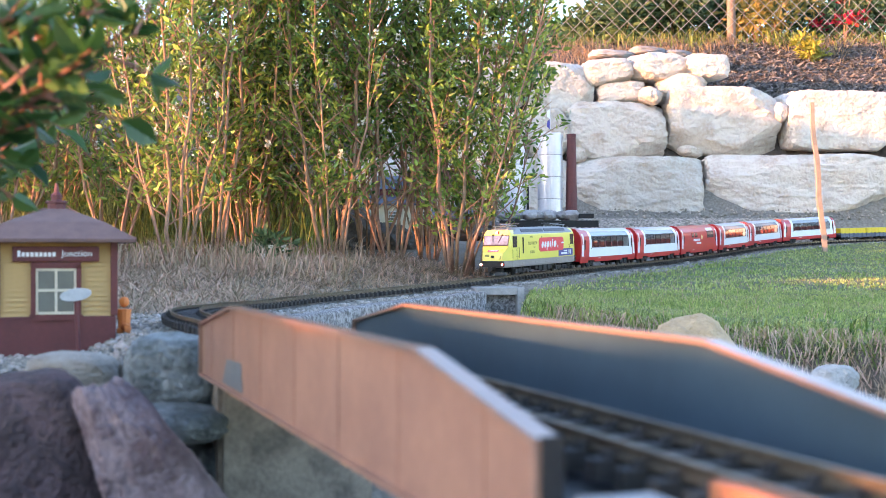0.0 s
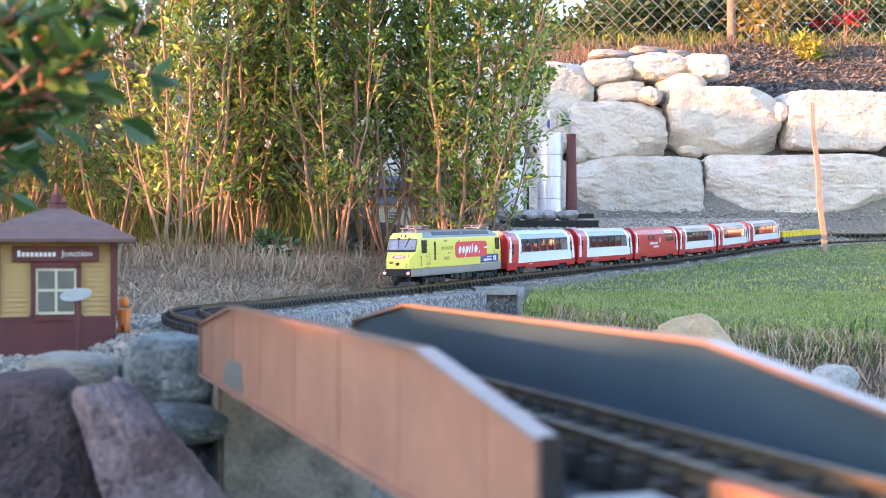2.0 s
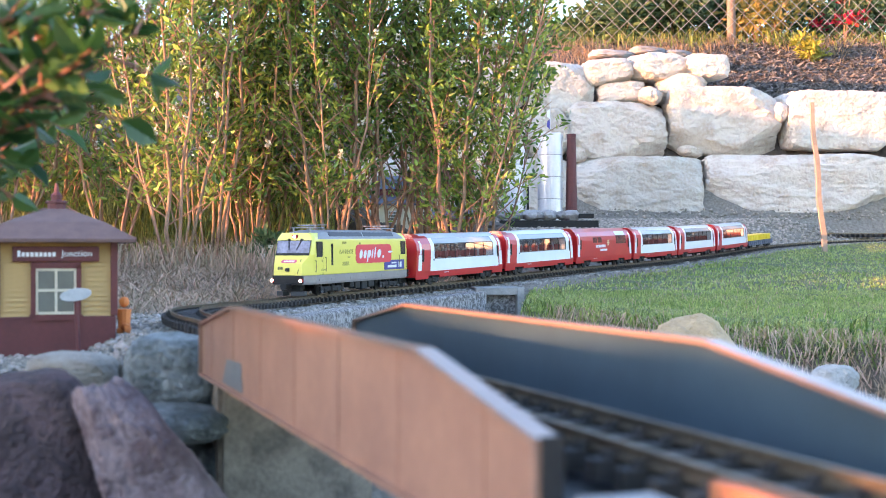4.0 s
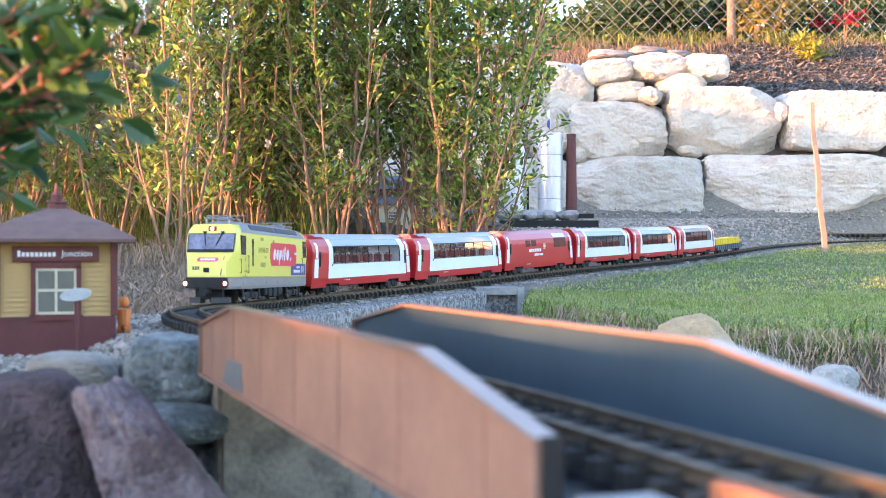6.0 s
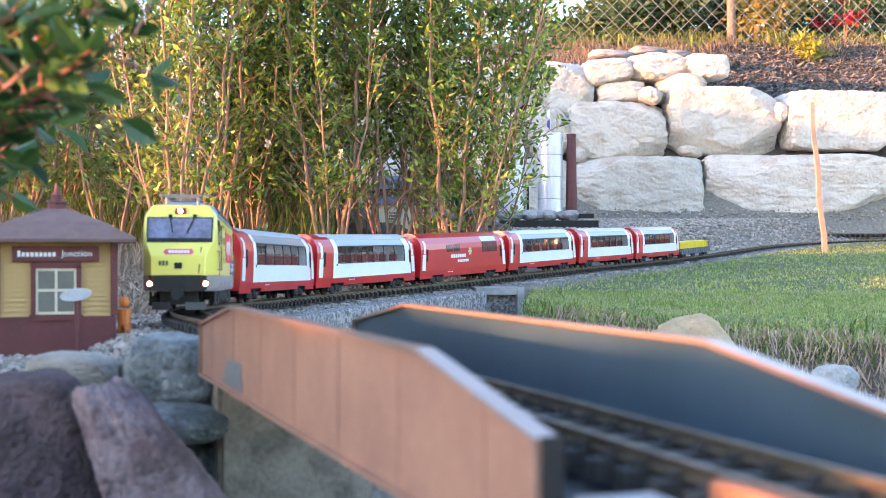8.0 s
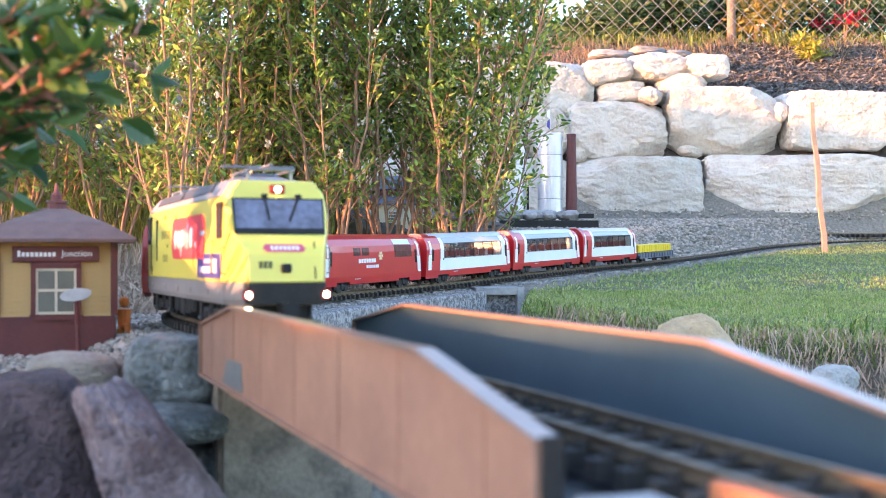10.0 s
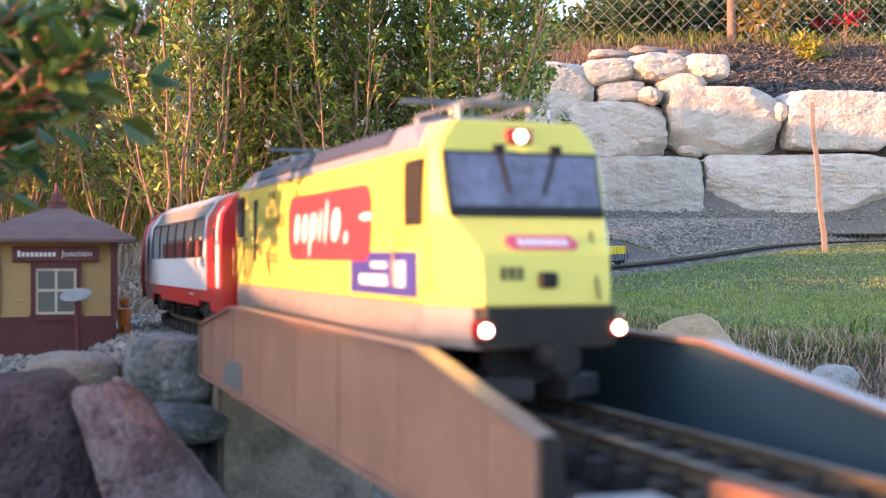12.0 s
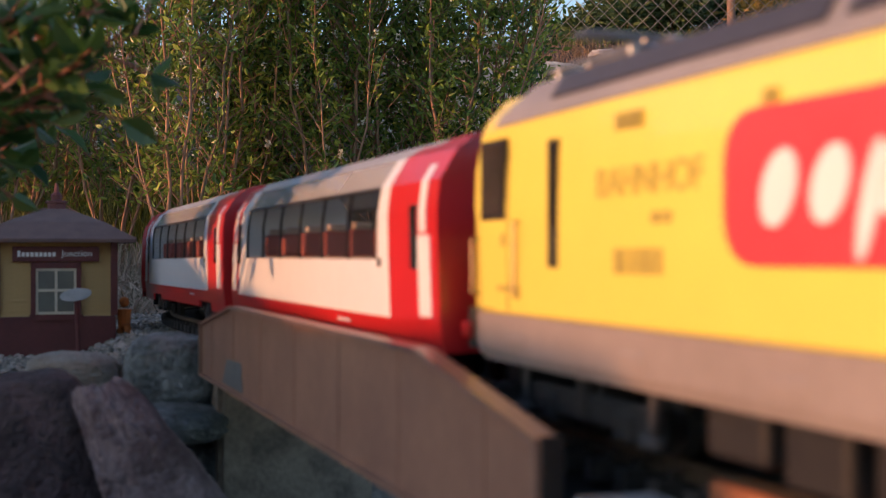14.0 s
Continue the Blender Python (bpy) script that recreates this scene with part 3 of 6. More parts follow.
        # skirt details: steps, hatches
        for y in (-0.25, -0.13, -0.02, 0.08, 0.2, 0.27):
            bm = bmesh.new()
            box(bm, *sorted((side * 0.058, side * 0.0622)), y - 0.012, y + 0.012, 0.043, 0.050, 0.001)
            part("hatch", bm, M["loco_grey"], t)
        for y, w, z0 in ((-0.062, 0.020, 0.014), (-0.015, 0.018, 0.010), (0.030, 0.016, 0.013), (0.068, 0.012, 0.017)):
            bm = bmesh.new()
            box(bm, *sorted((side * 0.030, side * 0.055)), y - w, y + w, z0, 0.034, 0.003)
            part("underfloor_box", bm, M["black"], t)
        for y in (-0.255, -0.125, 0.125, 0.255):
            bm = bmesh.new()
            rod(bm, (side * 0.0535, y, 0.012), (side * 0.0535, y + 0.004, 0.036), 0.0026, 0.0026, 8)
            box(bm, *sorted((side * 0.050, side * 0.057)), y - 0.008, y + 0.008, 0.009, 0.015, 0.002)
            part("sand_pipe", bm, M["plough"], t)
    # roof with louvred shoulders
    bm = bmesh.new()
    loft(bm, [plan_ring(z, w, -h + 0.046 + g, h - 0.046 - g, w - 0.008, 0.016) for z, w, g in ((0.1600, 0.0602, -0.014), (0.1665, 0.0580, -0.008), (0.1795, 0.0500, 0.020), (0.1865, 0.0260, 0.045))])
    part("roof", bm, M["roof_grey"], t, "grey ribbed roof")
    for side in (-1, 1):
        for y0, y1 in ((-0.214, -0.006), (0.006, 0.214)):
            bm = bmesh.new()
            loft(bm, [[Vector((side * (x + o), y, z + o)) for x, z in ((0.0575, 0.1676), (0.0508, 0.1785))] +
                      [Vector((side * (x + o + 0.001), y, z + o + 0.001)) for x, z in ((0.0508, 0.1785), (0.0575, 0.1676))] for y in (y0, y1) for o in (0.0,)])
            part("louvre", bm, M["louvre"], t, "dark roof louvre panel")
    for e in (1, -1):
        bm = bmesh.new()
        for x in (-0.026, 0.026):
            rod(bm, (x, e * 0.187, 0.192), (x, e * 0.285, 0.192), 0.0015, 0.0015, 6)
        for y in (0.19, 0.28):
            rod(bm, (-0.026, e * y, 0.192), (0.026, e * y, 0.192), 0.002, 0.002, 6)
        panto = part("pantograph", bm, M["metal"], t, "folded grey pantograph")
        for x in (-0.026, 0.026):
            for y, z in ((0.19, 0.176), (0.27, 0.171)):
                bm = bmesh.new()
                rod(bm, (x, e * y, z), (x, e * y, 0.1915), 0.003, 0.0025, 8)
                part("insulator", bm, M["metal"], panto)
        bm = bmesh.new()
        rod(bm, (0, e * 0.192, 0.198), (0.0, e * 0.28, 0.198), 0.002, 0.002, 6)
        part("arm", bm, M["metal"], panto)
        for x in (-0.008, 0.008):
            bm = bmesh.new()
            rod(bm, (x, e * 0.21, 0.192), (x, e * 0.21, 0.200), 0.0012, 0.0012, 6)
            part("strut", bm, M["metal"], panto)
        for dy in (0.205, 0.215):
            bm = bmesh.new()
            rod(bm, (-0.045, e * dy, 0.200), (0.045, e * dy, 0.200), 0.0015, 0.0015, 6)
            part("contact_strip", bm, M["metal"], panto)
        bogie(t, e * 0.19, 0.048, 0.13)
    return t


CAR = 0.332


def section(z):
    return float(np.interp(z, [0.024, 0.05, 0.088, 0.120, 0.139, 0.159, 0.170, 0.174], [0.056, 0.0585, 0.0585, 0.058, 0.0550, 0.042, 0.024, 0.008]))


def car_rings(levels, y0, y1, grow=0.0, lean0=0.0, lean1=0.0):
    rings = []
    for z in levels:
        w = section(z) + grow
        rings.append([Vector((-w, y0 + lean0 * (z - 0.024), z)), Vector((w, y0 + lean0 * (z - 0.024), z)), Vector((w, y1 - lean1 * (z - 0.024), z)), Vector((-w, y1 - lean1 * (z - 0.024), z))])
    return rings


def side_skin(bm, side, y0, y1, z0, z1, grow0, grow1, slant=0.0):
    zs = [z0] + [z for z in (0.05, 0.088, 0.120, 0.139, 0.159, 0.166) if z0 < z < z1] + [z1]
    rows = []
    for g in (grow0, grow1):
        rows.append([(g, z) for z in zs])
    ring = lambda y, sl: [Vector((side * (section(z) + g), y + sl * (z - z0), z)) for g, z in rows[0] + rows[1][::-1]]
    loft(bm, [ring(y0, slant), ring(y1, slant)])


def panorama_car(name, label, red, windows, group="panorama cars"):
    t = thing(name, label, "railway carriage", group)
    shell = M["red"] if red else M["white"]
    L = CAR
    low = [0.0375, 0.05, 0.088]
    w1 = windows[-1][1] if windows else 0.0
    bm = bmesh.new()
    loft(bm, car_rings(low, -L, L, 0.0, 0.1, 0.1))
    part("lower_body", bm, shell, t)
    ztop = 0.159
    # solid stretches between the windows and at the ends
    cuts = [-L] + [v for w in windows for v in w] + [L]
    for a, b in zip(cuts[0::2], cuts[1::2]):
        bm = bmesh.new()
        loft(bm, car_rings([0.088, 0.120, 0.139, ztop], a, b, 0.0, 0.10 if a == -L else 0.0, 0.10 if b == L else 0.0))
        part("upper_body", bm, shell, t)
    bm = bmesh.new()
    loft(bm, car_rings([ztop, 0.165, 0.170, 0.174], -L + 0.013, L - 0.013, 0.0, 0.1, 0.1))
    part("roof", bm, M["red"] if red else M["roof_white"], t)
    bm = bmesh.new()
    loft(bm, car_rings([0.1592, 0.165, 0.170, 0.1745], L - 0.085, L - 0.0125, 0.0009, 0.1, 0.1))
    part("roof_end", bm, M["red"], t, "red front end of the roof")
    # interior seats and panes
    for a, b in windows:
        bm = bmesh.new()
        box(bm, -0.05, 0.05, a, b, 0.0885, 0.0895)
        part("floor_board", bm, M["interior"], t)
        n = max(1, int(round((b - a) / 0.072)))
        for i in range(n):
            y = a + (b - a) * (i + 0.5) / n
            for x in (-0.034, 0.034):
                bm = bmesh.new()
                box(bm, x - 0.013, x + 0.013, y - 0.005, y + 0.005, 0.0896, 0.112, 0.003)
                seat = part("seat", bm, M["seat"], t, "small red seat back")
                bm = bmesh.new()
                box(bm, x - 0.008, x + 0.008, y - 0.006, y + 0.004, 0.1122, 0.118, 0.002)
                part("headrest", bm, M["interior"], seat, "pale headrest cover")
        for side in (-1, 1):
            bm = bmesh.new()
            side_skin(bm, side, a, b, 0.0875, 0.1385, -0.0016, -0.0006)
            pane = part("window", bm, M["glass"], t, "tinted panorama window")
            pane.visible_shadow = False
            bm = bmesh.new()
            side_skin(bm, side, a, b, 0.1392, ztop + 0.001, -0.0016, -0.0004)
            up = part("roof_window", bm, M["roof_glass"], t, "roof window tinted pale for the sky's reflection")
            up.visible_shadow = False
            bm = bmesh.new()
            for i in range(n + 1):
                y = a + (b - a) * i / n
                side_skin(bm, side, y - 0.0010, y + 0.0010, 0.088, 0.139, -0.0018, 0.0002)
            side_skin(bm, side, a, b, 0.1372, 0.1402, -0.0018, 0.0002)
            tagged(part("glazing", bm, M["black"], pane, "thin dark glazing bars"), kind="stuff")
    for side in (-1, 1):
        # red foot strip with cut-outs over the bogies
        bm = bmesh.new()
        side_skin(bm, side, -L + 0.002, -0.245, 0.0235, 0.048, -0.002, 0.0008)
        side_skin(bm, side, -0.245, -0.165, 0.034, 0.048, -0.002, 0.0008)
        side_skin(bm, side, -0.165, 0.165, 0.0265, 0.048, -0.002, 0.0008)
        side_skin(bm, side, 0.165, 0.245, 0.034, 0.048, -0.002, 0.0008)
        side_skin(bm, side, 0.245, L - 0.002, 0.0235, 0.048, -0.002, 0.0008)
        part("foot_strip", bm, M["red"], t, "glossy red skirt strip")
        for e in (1, -1):
            wide = 0.098 if e > 0 else 0.034
            ya, yb = sorted((e * (L - wide), e * (L - 0.002)))
            bm = bmesh.new()
            side_skin(bm, side, ya, yb, 0.048, 0.166, -0.001, 0.0009, -0.10 * e)
            part("end_panel", bm, M["red"], t, "red slanted end panel")
            bm = bmesh.new()
            y = e * (L - (0.026 if e > 0 else 0.018))
            side_skin(bm, side, y - 0.011, y + 0.011, 0.052, 0.104, 0.0007, 0.0016, -0.10 * e)
            side_skin(bm, side, y - e * 0.007 - 0.006, y - e * 0.007 + 0.006, 0.106, 0.150, 0.0007, 0.0016, -0.10 * e)
            door = part("door", bm, M["white"], t, "white door panel")
            bm = bmesh.new()
            y2 = e * (L - (0.048 if e > 0 else 0.042))
            side_skin(bm, side, y2 - 0.006, y2 + 0.006, 0.082, 0.124, 0.0010, 0.0019, -0.10 * e)
            part("door_window", bm, M["glass_dark"], door, "narrow dark door window")
        if not red:
            bm = bmesh.new()
            side_skin(bm, side, w1 + 0.004, w1 + 0.010, 0.083, 0.089, 0.0, 0.0008)
            part("vent", bm, M["black"], t)
        bm = bmesh.new()
        for i in range(4):
            side_skin(bm, side, 0.10 + i * 0.009, 0.107 + i * 0.009, 0.040, 0.0425, 0.0008, 0.0012)
        tagged(part("print", bm, M["white"], t), kind="stuff")
        if red:
            for y0, y1, z0, z1 in ((0.100, 0.140, 0.112, 0.132), (0.045, 0.085, 0.112, 0.132), (-0.255, -0.135, 0.104, 0.1385)):
                bm = bmesh.new()
                side_skin(bm, side, y0 - 0.002, y1 + 0.002, z0 - 0.002, z1 + 0.0015, 0.0, 0.0006)
                wf = part("window", bm, M["black"], t, "small dark framed window")
                n = 2 if y1 - y0 < 0.08 else 3
                for i in range(n):
                    a = y0 + (y1 - y0) * i / n
                    bm = bmesh.new()
                    side_skin(bm, side, a + 0.001, a + (y1 - y0) / n - 0.001, z0, z1, 0.0004, 0.0010)
                    part("pane", bm, M["screen_red"], wf)
            bm = bmesh.new()
            side_skin(bm, side, -0.255, -0.135, 0.142, 0.158, 0.0, 0.0008)
            part("roof_window", bm, M["roof_white"], t, "pale roof window")
            # white word shapes and a flower-like emblem
            bm = bmesh.new()
            for i in range(7):
                y = 0.055 + 0.0165 * (i - 3)
                side_skin(bm, side, y - 0.0062, y + 0.0062, 0.088, 0.100, 0.0, 0.0009)
                y = 0.020 + 0.0120 * (i - 3)
                side_skin(bm, side, y - 0.0045, y + 0.0045, 0.072, 0.081, 0.0, 0.0009)
            tagged(part("word_shapes", bm, M["white"], t), kind="stuff")
            bm = bmesh.new()
            yc = -0.035
            for k in range(6):
                an = k * math.pi / 3
                yy, zz = yc + 0.010 * math.cos(an), 0.108 + 0.010 * math.sin(an)
                side_skin(bm, side, yy - 0.0035, yy + 0.0035, zz - 0.0035, zz + 0.0035, 0.0, 0.0012)
            side_skin(bm, side, yc - 0.004, yc + 0.004, 0.104, 0.112, 0.0, 0.0012)
            part("emblem", bm, M["cream"], t, "cream flower-shaped emblem")
    for e in (1, -1):
        bm = bmesh.new()
        loft(bm, car_rings([0.0305, 0.05, 0.088, 0.120, 0.139, 0.159], *sorted((e * (L - 0.003), e * (L + 0.0008))), 0.0005, 0.1 if e < 0 else -0.1, 0.1 if e > 0 else -0.1))
        part("end_wall", bm, M["red"], t, "red end wall")
        bm = bmesh.new()
        box(bm, -0.020, 0.020, *sorted((e * (L - 0.008), e * (L + 0.010))), 0.045, 0.125, 0.003)
        part("gangway", bm, M["black"], t, "black rubber gangway bellows")
        bm = bmesh.new()
        box(bm, -0.008, 0.008, *sorted((e * (L - 0.02), e * (L + 0.012))), 0.018, 0.028)
        part("coupling", bm, M["black"], t)
        bogie(t, e * 0.205, 0.046, 0.085)
    bm = bmesh.new()
    box(bm, -0.045, 0.045, -0.30, 0.30, 0.024, 0.0385, 0.003)
    part("underframe", bm, M["black"], t)
    return t


def flat_wagon():
    t = thing("flat_wagon", "grey-blue flat model wagon with a yellow load", "railway wagon")
    L = 0.270
    bm = bmesh.new()
    box(bm, -0.052, 0.052, -L, L, 0.036, 0.048, 0.002)
    part("deck", bm, M["wagon_blue"], t)
    bm = bmesh.new()
    for x in (-1, 1):
        box(bm, x * 0.050 - 0.002, x * 0.050 + 0.002, -L + 0.02, L - 0.02, 0.022, 0.036)
    for i in range(13):
        y = -L + 0.02 + i * (2 * L - 0.04) / 12
        box(bm, -0.056, 0.056, y - 0.003, y + 0.003, 0.026, 0.052)
    part("side_frame", bm, M["wagon_blue"], t)
    for i in range(2):
        bm = bmesh.new()
        y = -0.124 + 0.248 * i
        box(bm, -0.045, 0.045, y - 0.121, y + 0.121, 0.0485, 0.088, 0.003)
        for k in range(7):
            yy = y - 0.105 + k * 0.035
            box(bm, -0.047, 0.047, yy - 0.003, yy + 0.003, 0.050, 0.086)
        part("cargo_crate", bm, M["cargo_yellow"], t, "bright yellow plastic crate")
    bogie(t, 0.19, 0.045, 0.06)
    bogie(t, -0.19, 0.045, 0.06)
    bm = bmesh.new()
    for e in (1, -1):
        box(bm, -0.008, 0.008, *sorted((e * L, e * (L + 0.02))), 0.018, 0.028)
    part("coupling", bm, M["black"], t)
    return t


M["plough"] = material("dark_grey_plough", (0.042, 0.042, 0.046), (0.03, 0.03, 0.033), 0.55, scale=40)
# opaque lavender mottling stands in for reflections in the cab glass
M["screen"] = material("windscreen", (0.19, 0.19, 0.28), (0.07, 0.06, 0.08), 0.08, scale=22, coat=0.6)
# pale tint paints the sky's reflection into the sloping panes
M["roof_glass"] = glass_material("roof_glass", (0.40, 0.42, 0.44), 0.35)
M["screen_red"] = material("service_window", (0.16, 0.05, 0.045), (0.08, 0.035, 0.035), 0.1, scale=60)
M["glass_dark"] = material("dark_glass", (0.02, 0.022, 0.026), rough=0.08)
M["louvre"] = material("dark_louvre", (0.05, 0.05, 0.065), (0.035, 0.035, 0.045), 0.5, scale=120)
M["ad_pink"] = material("badge_red", (0.72, 0.10, 0.16), (0.65, 0.09, 0.14), 0.4, scale=40)
M["roof_white"] = material("roof_white", (0.55, 0.60, 0.66), (0.48, 0.52, 0.58), 0.3, scale=14, coat=0.3)
M["red_end"] = material("dark_red_end", (0.34, 0.012, 0.016), (0.28, 0.01, 0.014), 0.4, scale=14)
M["cream"] = material("cream_paint", (0.75, 0.62, 0.35), rough=0.4)

PITCH, LOCO = 0.69, 0.702
TRAIN = []


def train():
    TRAIN.append((locomotive(), 0.0, 0.660))
    wide = [(-0.252, 0.200)]
    tall = [(-0.225, 0.185)]
    plain = panorama_car("panorama_car", "white and red panorama carriage with tinted windows", False, wide)
    cars = [plain]
    for i in range(1, 6):
        if i == 2:
            cars.append(panorama_car("service_car", "all-red carriage with white lettering and small windows", True, [], "panorama cars"))
        else:
            cars.append(copy_thing(plain, Matrix()))
    for i, c in enumerate(cars):
        TRAIN.append((c, LOCO + i * PITCH, PITCH - 0.025))
    TRAIN.append((flat_wagon(), LOCO + 6 * PITCH, 0.57))


train()


# where the front of the train stands, metres back along the line
TIMES = [0, 3, 6.5, 8.2, 10.3, 11, 12, 12.5, 13, 13.5, 14]
FRONT = [4.802, 3.730, 2.512, 1.963, 1.282, 1.056, 0.714, 0.540, 0.367, 0.193, 0.018]


def front_at(t):
    base = lambda v: 0.001243 * v * v - 0.356764 * v + 4.8051
    rest = [f - base(v) for v, f in zip(TIMES, FRONT)]
    return base(t) + float(np.interp(t, TIMES, rest))


def vehicle_pose(t, back, length):
    s = front_at(t) + back
    a, b = line_at(s + 0.2 * length), line_at(s + 0.8 * length)
    f = (a - b).normalized()
    r = f.cross(Vector((0, 0, 1))).normalized()
    u = r.cross(f)
    m = Matrix((r, f, u)).transposed().to_4x4()
    m.translation = (a + b) / 2
    return m


# ---- stones ----
def boulder_mesh(name, w, h, d, mat, seed, square=4.0, rough=0.08, facets=7, detail=4, ledge=0.0, cut=(0.84, 1.10), taper=0.0):
    rng = random.Random(seed)
    bm = bmesh.new()
    bmesh.ops.create_icosphere(bm, subdivisions=detail, radius=1.0)
    planes = []
    for i in range(facets):
        n = Vector((rng.uniform(-1, 1), rng.uniform(-1, 0.4), rng.uniform(-1, 1))).normalized()
        planes.append((n, rng.uniform(*cut)))
    off = Vector((seed * 3.1, seed * 1.7, seed * 0.9))
    for v in bm.verts:
        p = v.co.copy()
        k = (abs(p.x) ** square + abs(p.y) ** square + abs(p.z) ** square) ** (-1 / square)
        p *= k
        for n, c in planes:
            e = p.dot(n) / 1.25 - c
            if e > 0:
                p -= n * e * 1.15
        q = p * 1.6 + off
        p *= 1 + rough * noise.fractal(q, 0.7, 2.1, 6) + rough * 0.35 * (1 - 2 * abs(noise.noise(q * 2.7)))
        if ledge:
            u = Vector((p.x * w * 2.4, 0.5, p.z * h * 3.2)) + off + 0.9 * noise.noise_vector(q * 1.3)
            p.y += ledge * (noise.cell(u) + 0.6 * noise.cell(u * 2.3)) * (1 if p.y < 0 else 0)
            p *= 1 + 0.02 * noise.noise(q * 6.5) + 0.012 * noise.noise(q * 14)
        v.co = Vector((p.x * (1 - taper * p.z) * w / 2, p.y * d / 2, p.z * h / 2))
    return as_mesh(name, bm, mat, smooth=False)


def stone(name, label, x, y, z, w, h, d, mat, seed, rot=(0, 0, 0), group="", **more):
    ob = new(name, boulder_mesh(name, w, h, d, mat, seed, **more))
    ob.matrix_basis = pose(x, y, z, *rot)
    return tagged(ob, label, "stone", group)


WALL = [(1.52, 0.62, 1.01, 0.49), (2.77, 0.61, 1.52, 0.53), (3.99, 0.63, 0.92, 0.54), (1.36, 1.07, 0.80, 0.46), (2.2, 1.14, 0.90, 0.55),
        (3.07, 1.14, 0.84, 0.48), (3.89, 1.13, 0.77, 0.48), (0.93, 1.41, 0.53, 0.44), (0.81, 1.04, 0.36, 0.40), (0.69, 0.61, 0.63, 0.47),
        (0.32, 1.04, 0.68, 0.48), (0.11, 0.59, 0.61, 0.46), (-0.3, 1.06, 0.66, 0.53), (-0.55, 0.59, 0.77, 0.5), (0.35, 1.45, 0.6, 0.4)]
TOP_STONES = [(1.31, 1.55, 0.40, 0.22), (1.7, 1.58, 0.46, 0.23), (1.42, 1.37, 0.38, 0.20), (1.9, 1.41, 0.40, 0.26), (2.09, 1.59, 0.36, 0.20)]


def stone_wall():
    for i, (x, z, w, h) in enumerate(WALL):
        row = 0 if z < 0.8 else 1 if z < 1.3 else 2
        stone("limestone_block", "large pale rough limestone block in the garden wall", x, 9.50 + 0.12 * row, z, w * 0.96, h * 0.97, 0.62, M["limestone"], 31 + i,
              (random.uniform(-2, 2), random.uniform(-1.5, 1.5), random.uniform(-5, 5)), "garden wall stones", square=20.0, rough=0.035, facets=11, detail=5, ledge=0.015, cut=(0.93, 1.10))
    for i, (x, z, w, h) in enumerate(TOP_STONES):
        stone("limestone_boulder", "small pale limestone boulder on top of the wall", x, 9.62, z, w * 0.99, h * 0.97, 0.42, M["limestone"], 41 + i,
              (random.uniform(-4, 4), random.uniform(-6, 6), random.uniform(-15, 15)), "garden wall stones", square=5.0, rough=0.06, facets=16, ledge=0.02)

    for i, (x, z, w, h) in enumerate(((1.05, 0.875, 0.13, 0.12), (2.62, 1.20, 0.10, 0.16), (1.93, 0.90, 0.16, 0.08), (1.62, 1.34, 0.16, 0.12))):
        stone("chink_stone", "small stone wedged between the large limestone blocks", x, 9.40, z, w, h, 0.2, M["limestone"], 81 + i, (0, 8 * i, 20), "garden wall stones", square=3.0, rough=0.10, facets=9)


stone_wall()


# ---- foliage helpers ----
def leaf_cloud(name, spots, ways, size, mat, parent, seed, wide=0.45, spread=0.3):
    """Folded, pointed leaves at the given spots, growing along the given ways."""
    rng = np.random.default_rng(seed)
    n = len(spots)
    spots, ways = np.asarray(spots), np.asarray(ways)
    ways = ways / np.linalg.norm(ways, axis=1, keepdims=True)
    side = np.cross(ways, rng.normal(size=(n, 3)))
    side /= np.linalg.norm(side, axis=1, keepdims=True)
    up = np.cross(side, ways)
    ln = (size * rng.uniform(1 - spread, 1 + spread, n))[:, None]
    w = ln * wide * rng.uniform(0.8, 1.2, (n, 1)) / 2
    droop = rng.uniform(0.0, 0.25, (n, 1))
    rows = [spots]
    for f, k in ((0.28, 0.85), (0.62, 0.80)):
        c = spots + ways * ln * f - up * ln * droop * f * f
        rows += [c + side * w * k + up * w * 0.35, c, c - side * w * k + up * w * 0.35]
    rows.append(spots + ways * ln - up * ln * droop)
    verts = np.stack(rows, 1).reshape(-1, 3)
    base = (np.arange(n) * 8)[:, None]
    tri = np.concatenate([base + np.array([q]) for q in ((0, 2, 1), (0, 3, 2), (4, 5, 7), (5, 6, 7))])
    quad = np.concatenate([base + np.array([q]) for q in ((1, 2, 5, 4), (2, 3, 6, 5))])
    return raw(name, verts.tolist(), tri.tolist() + quad.tolist(), mat, parent)


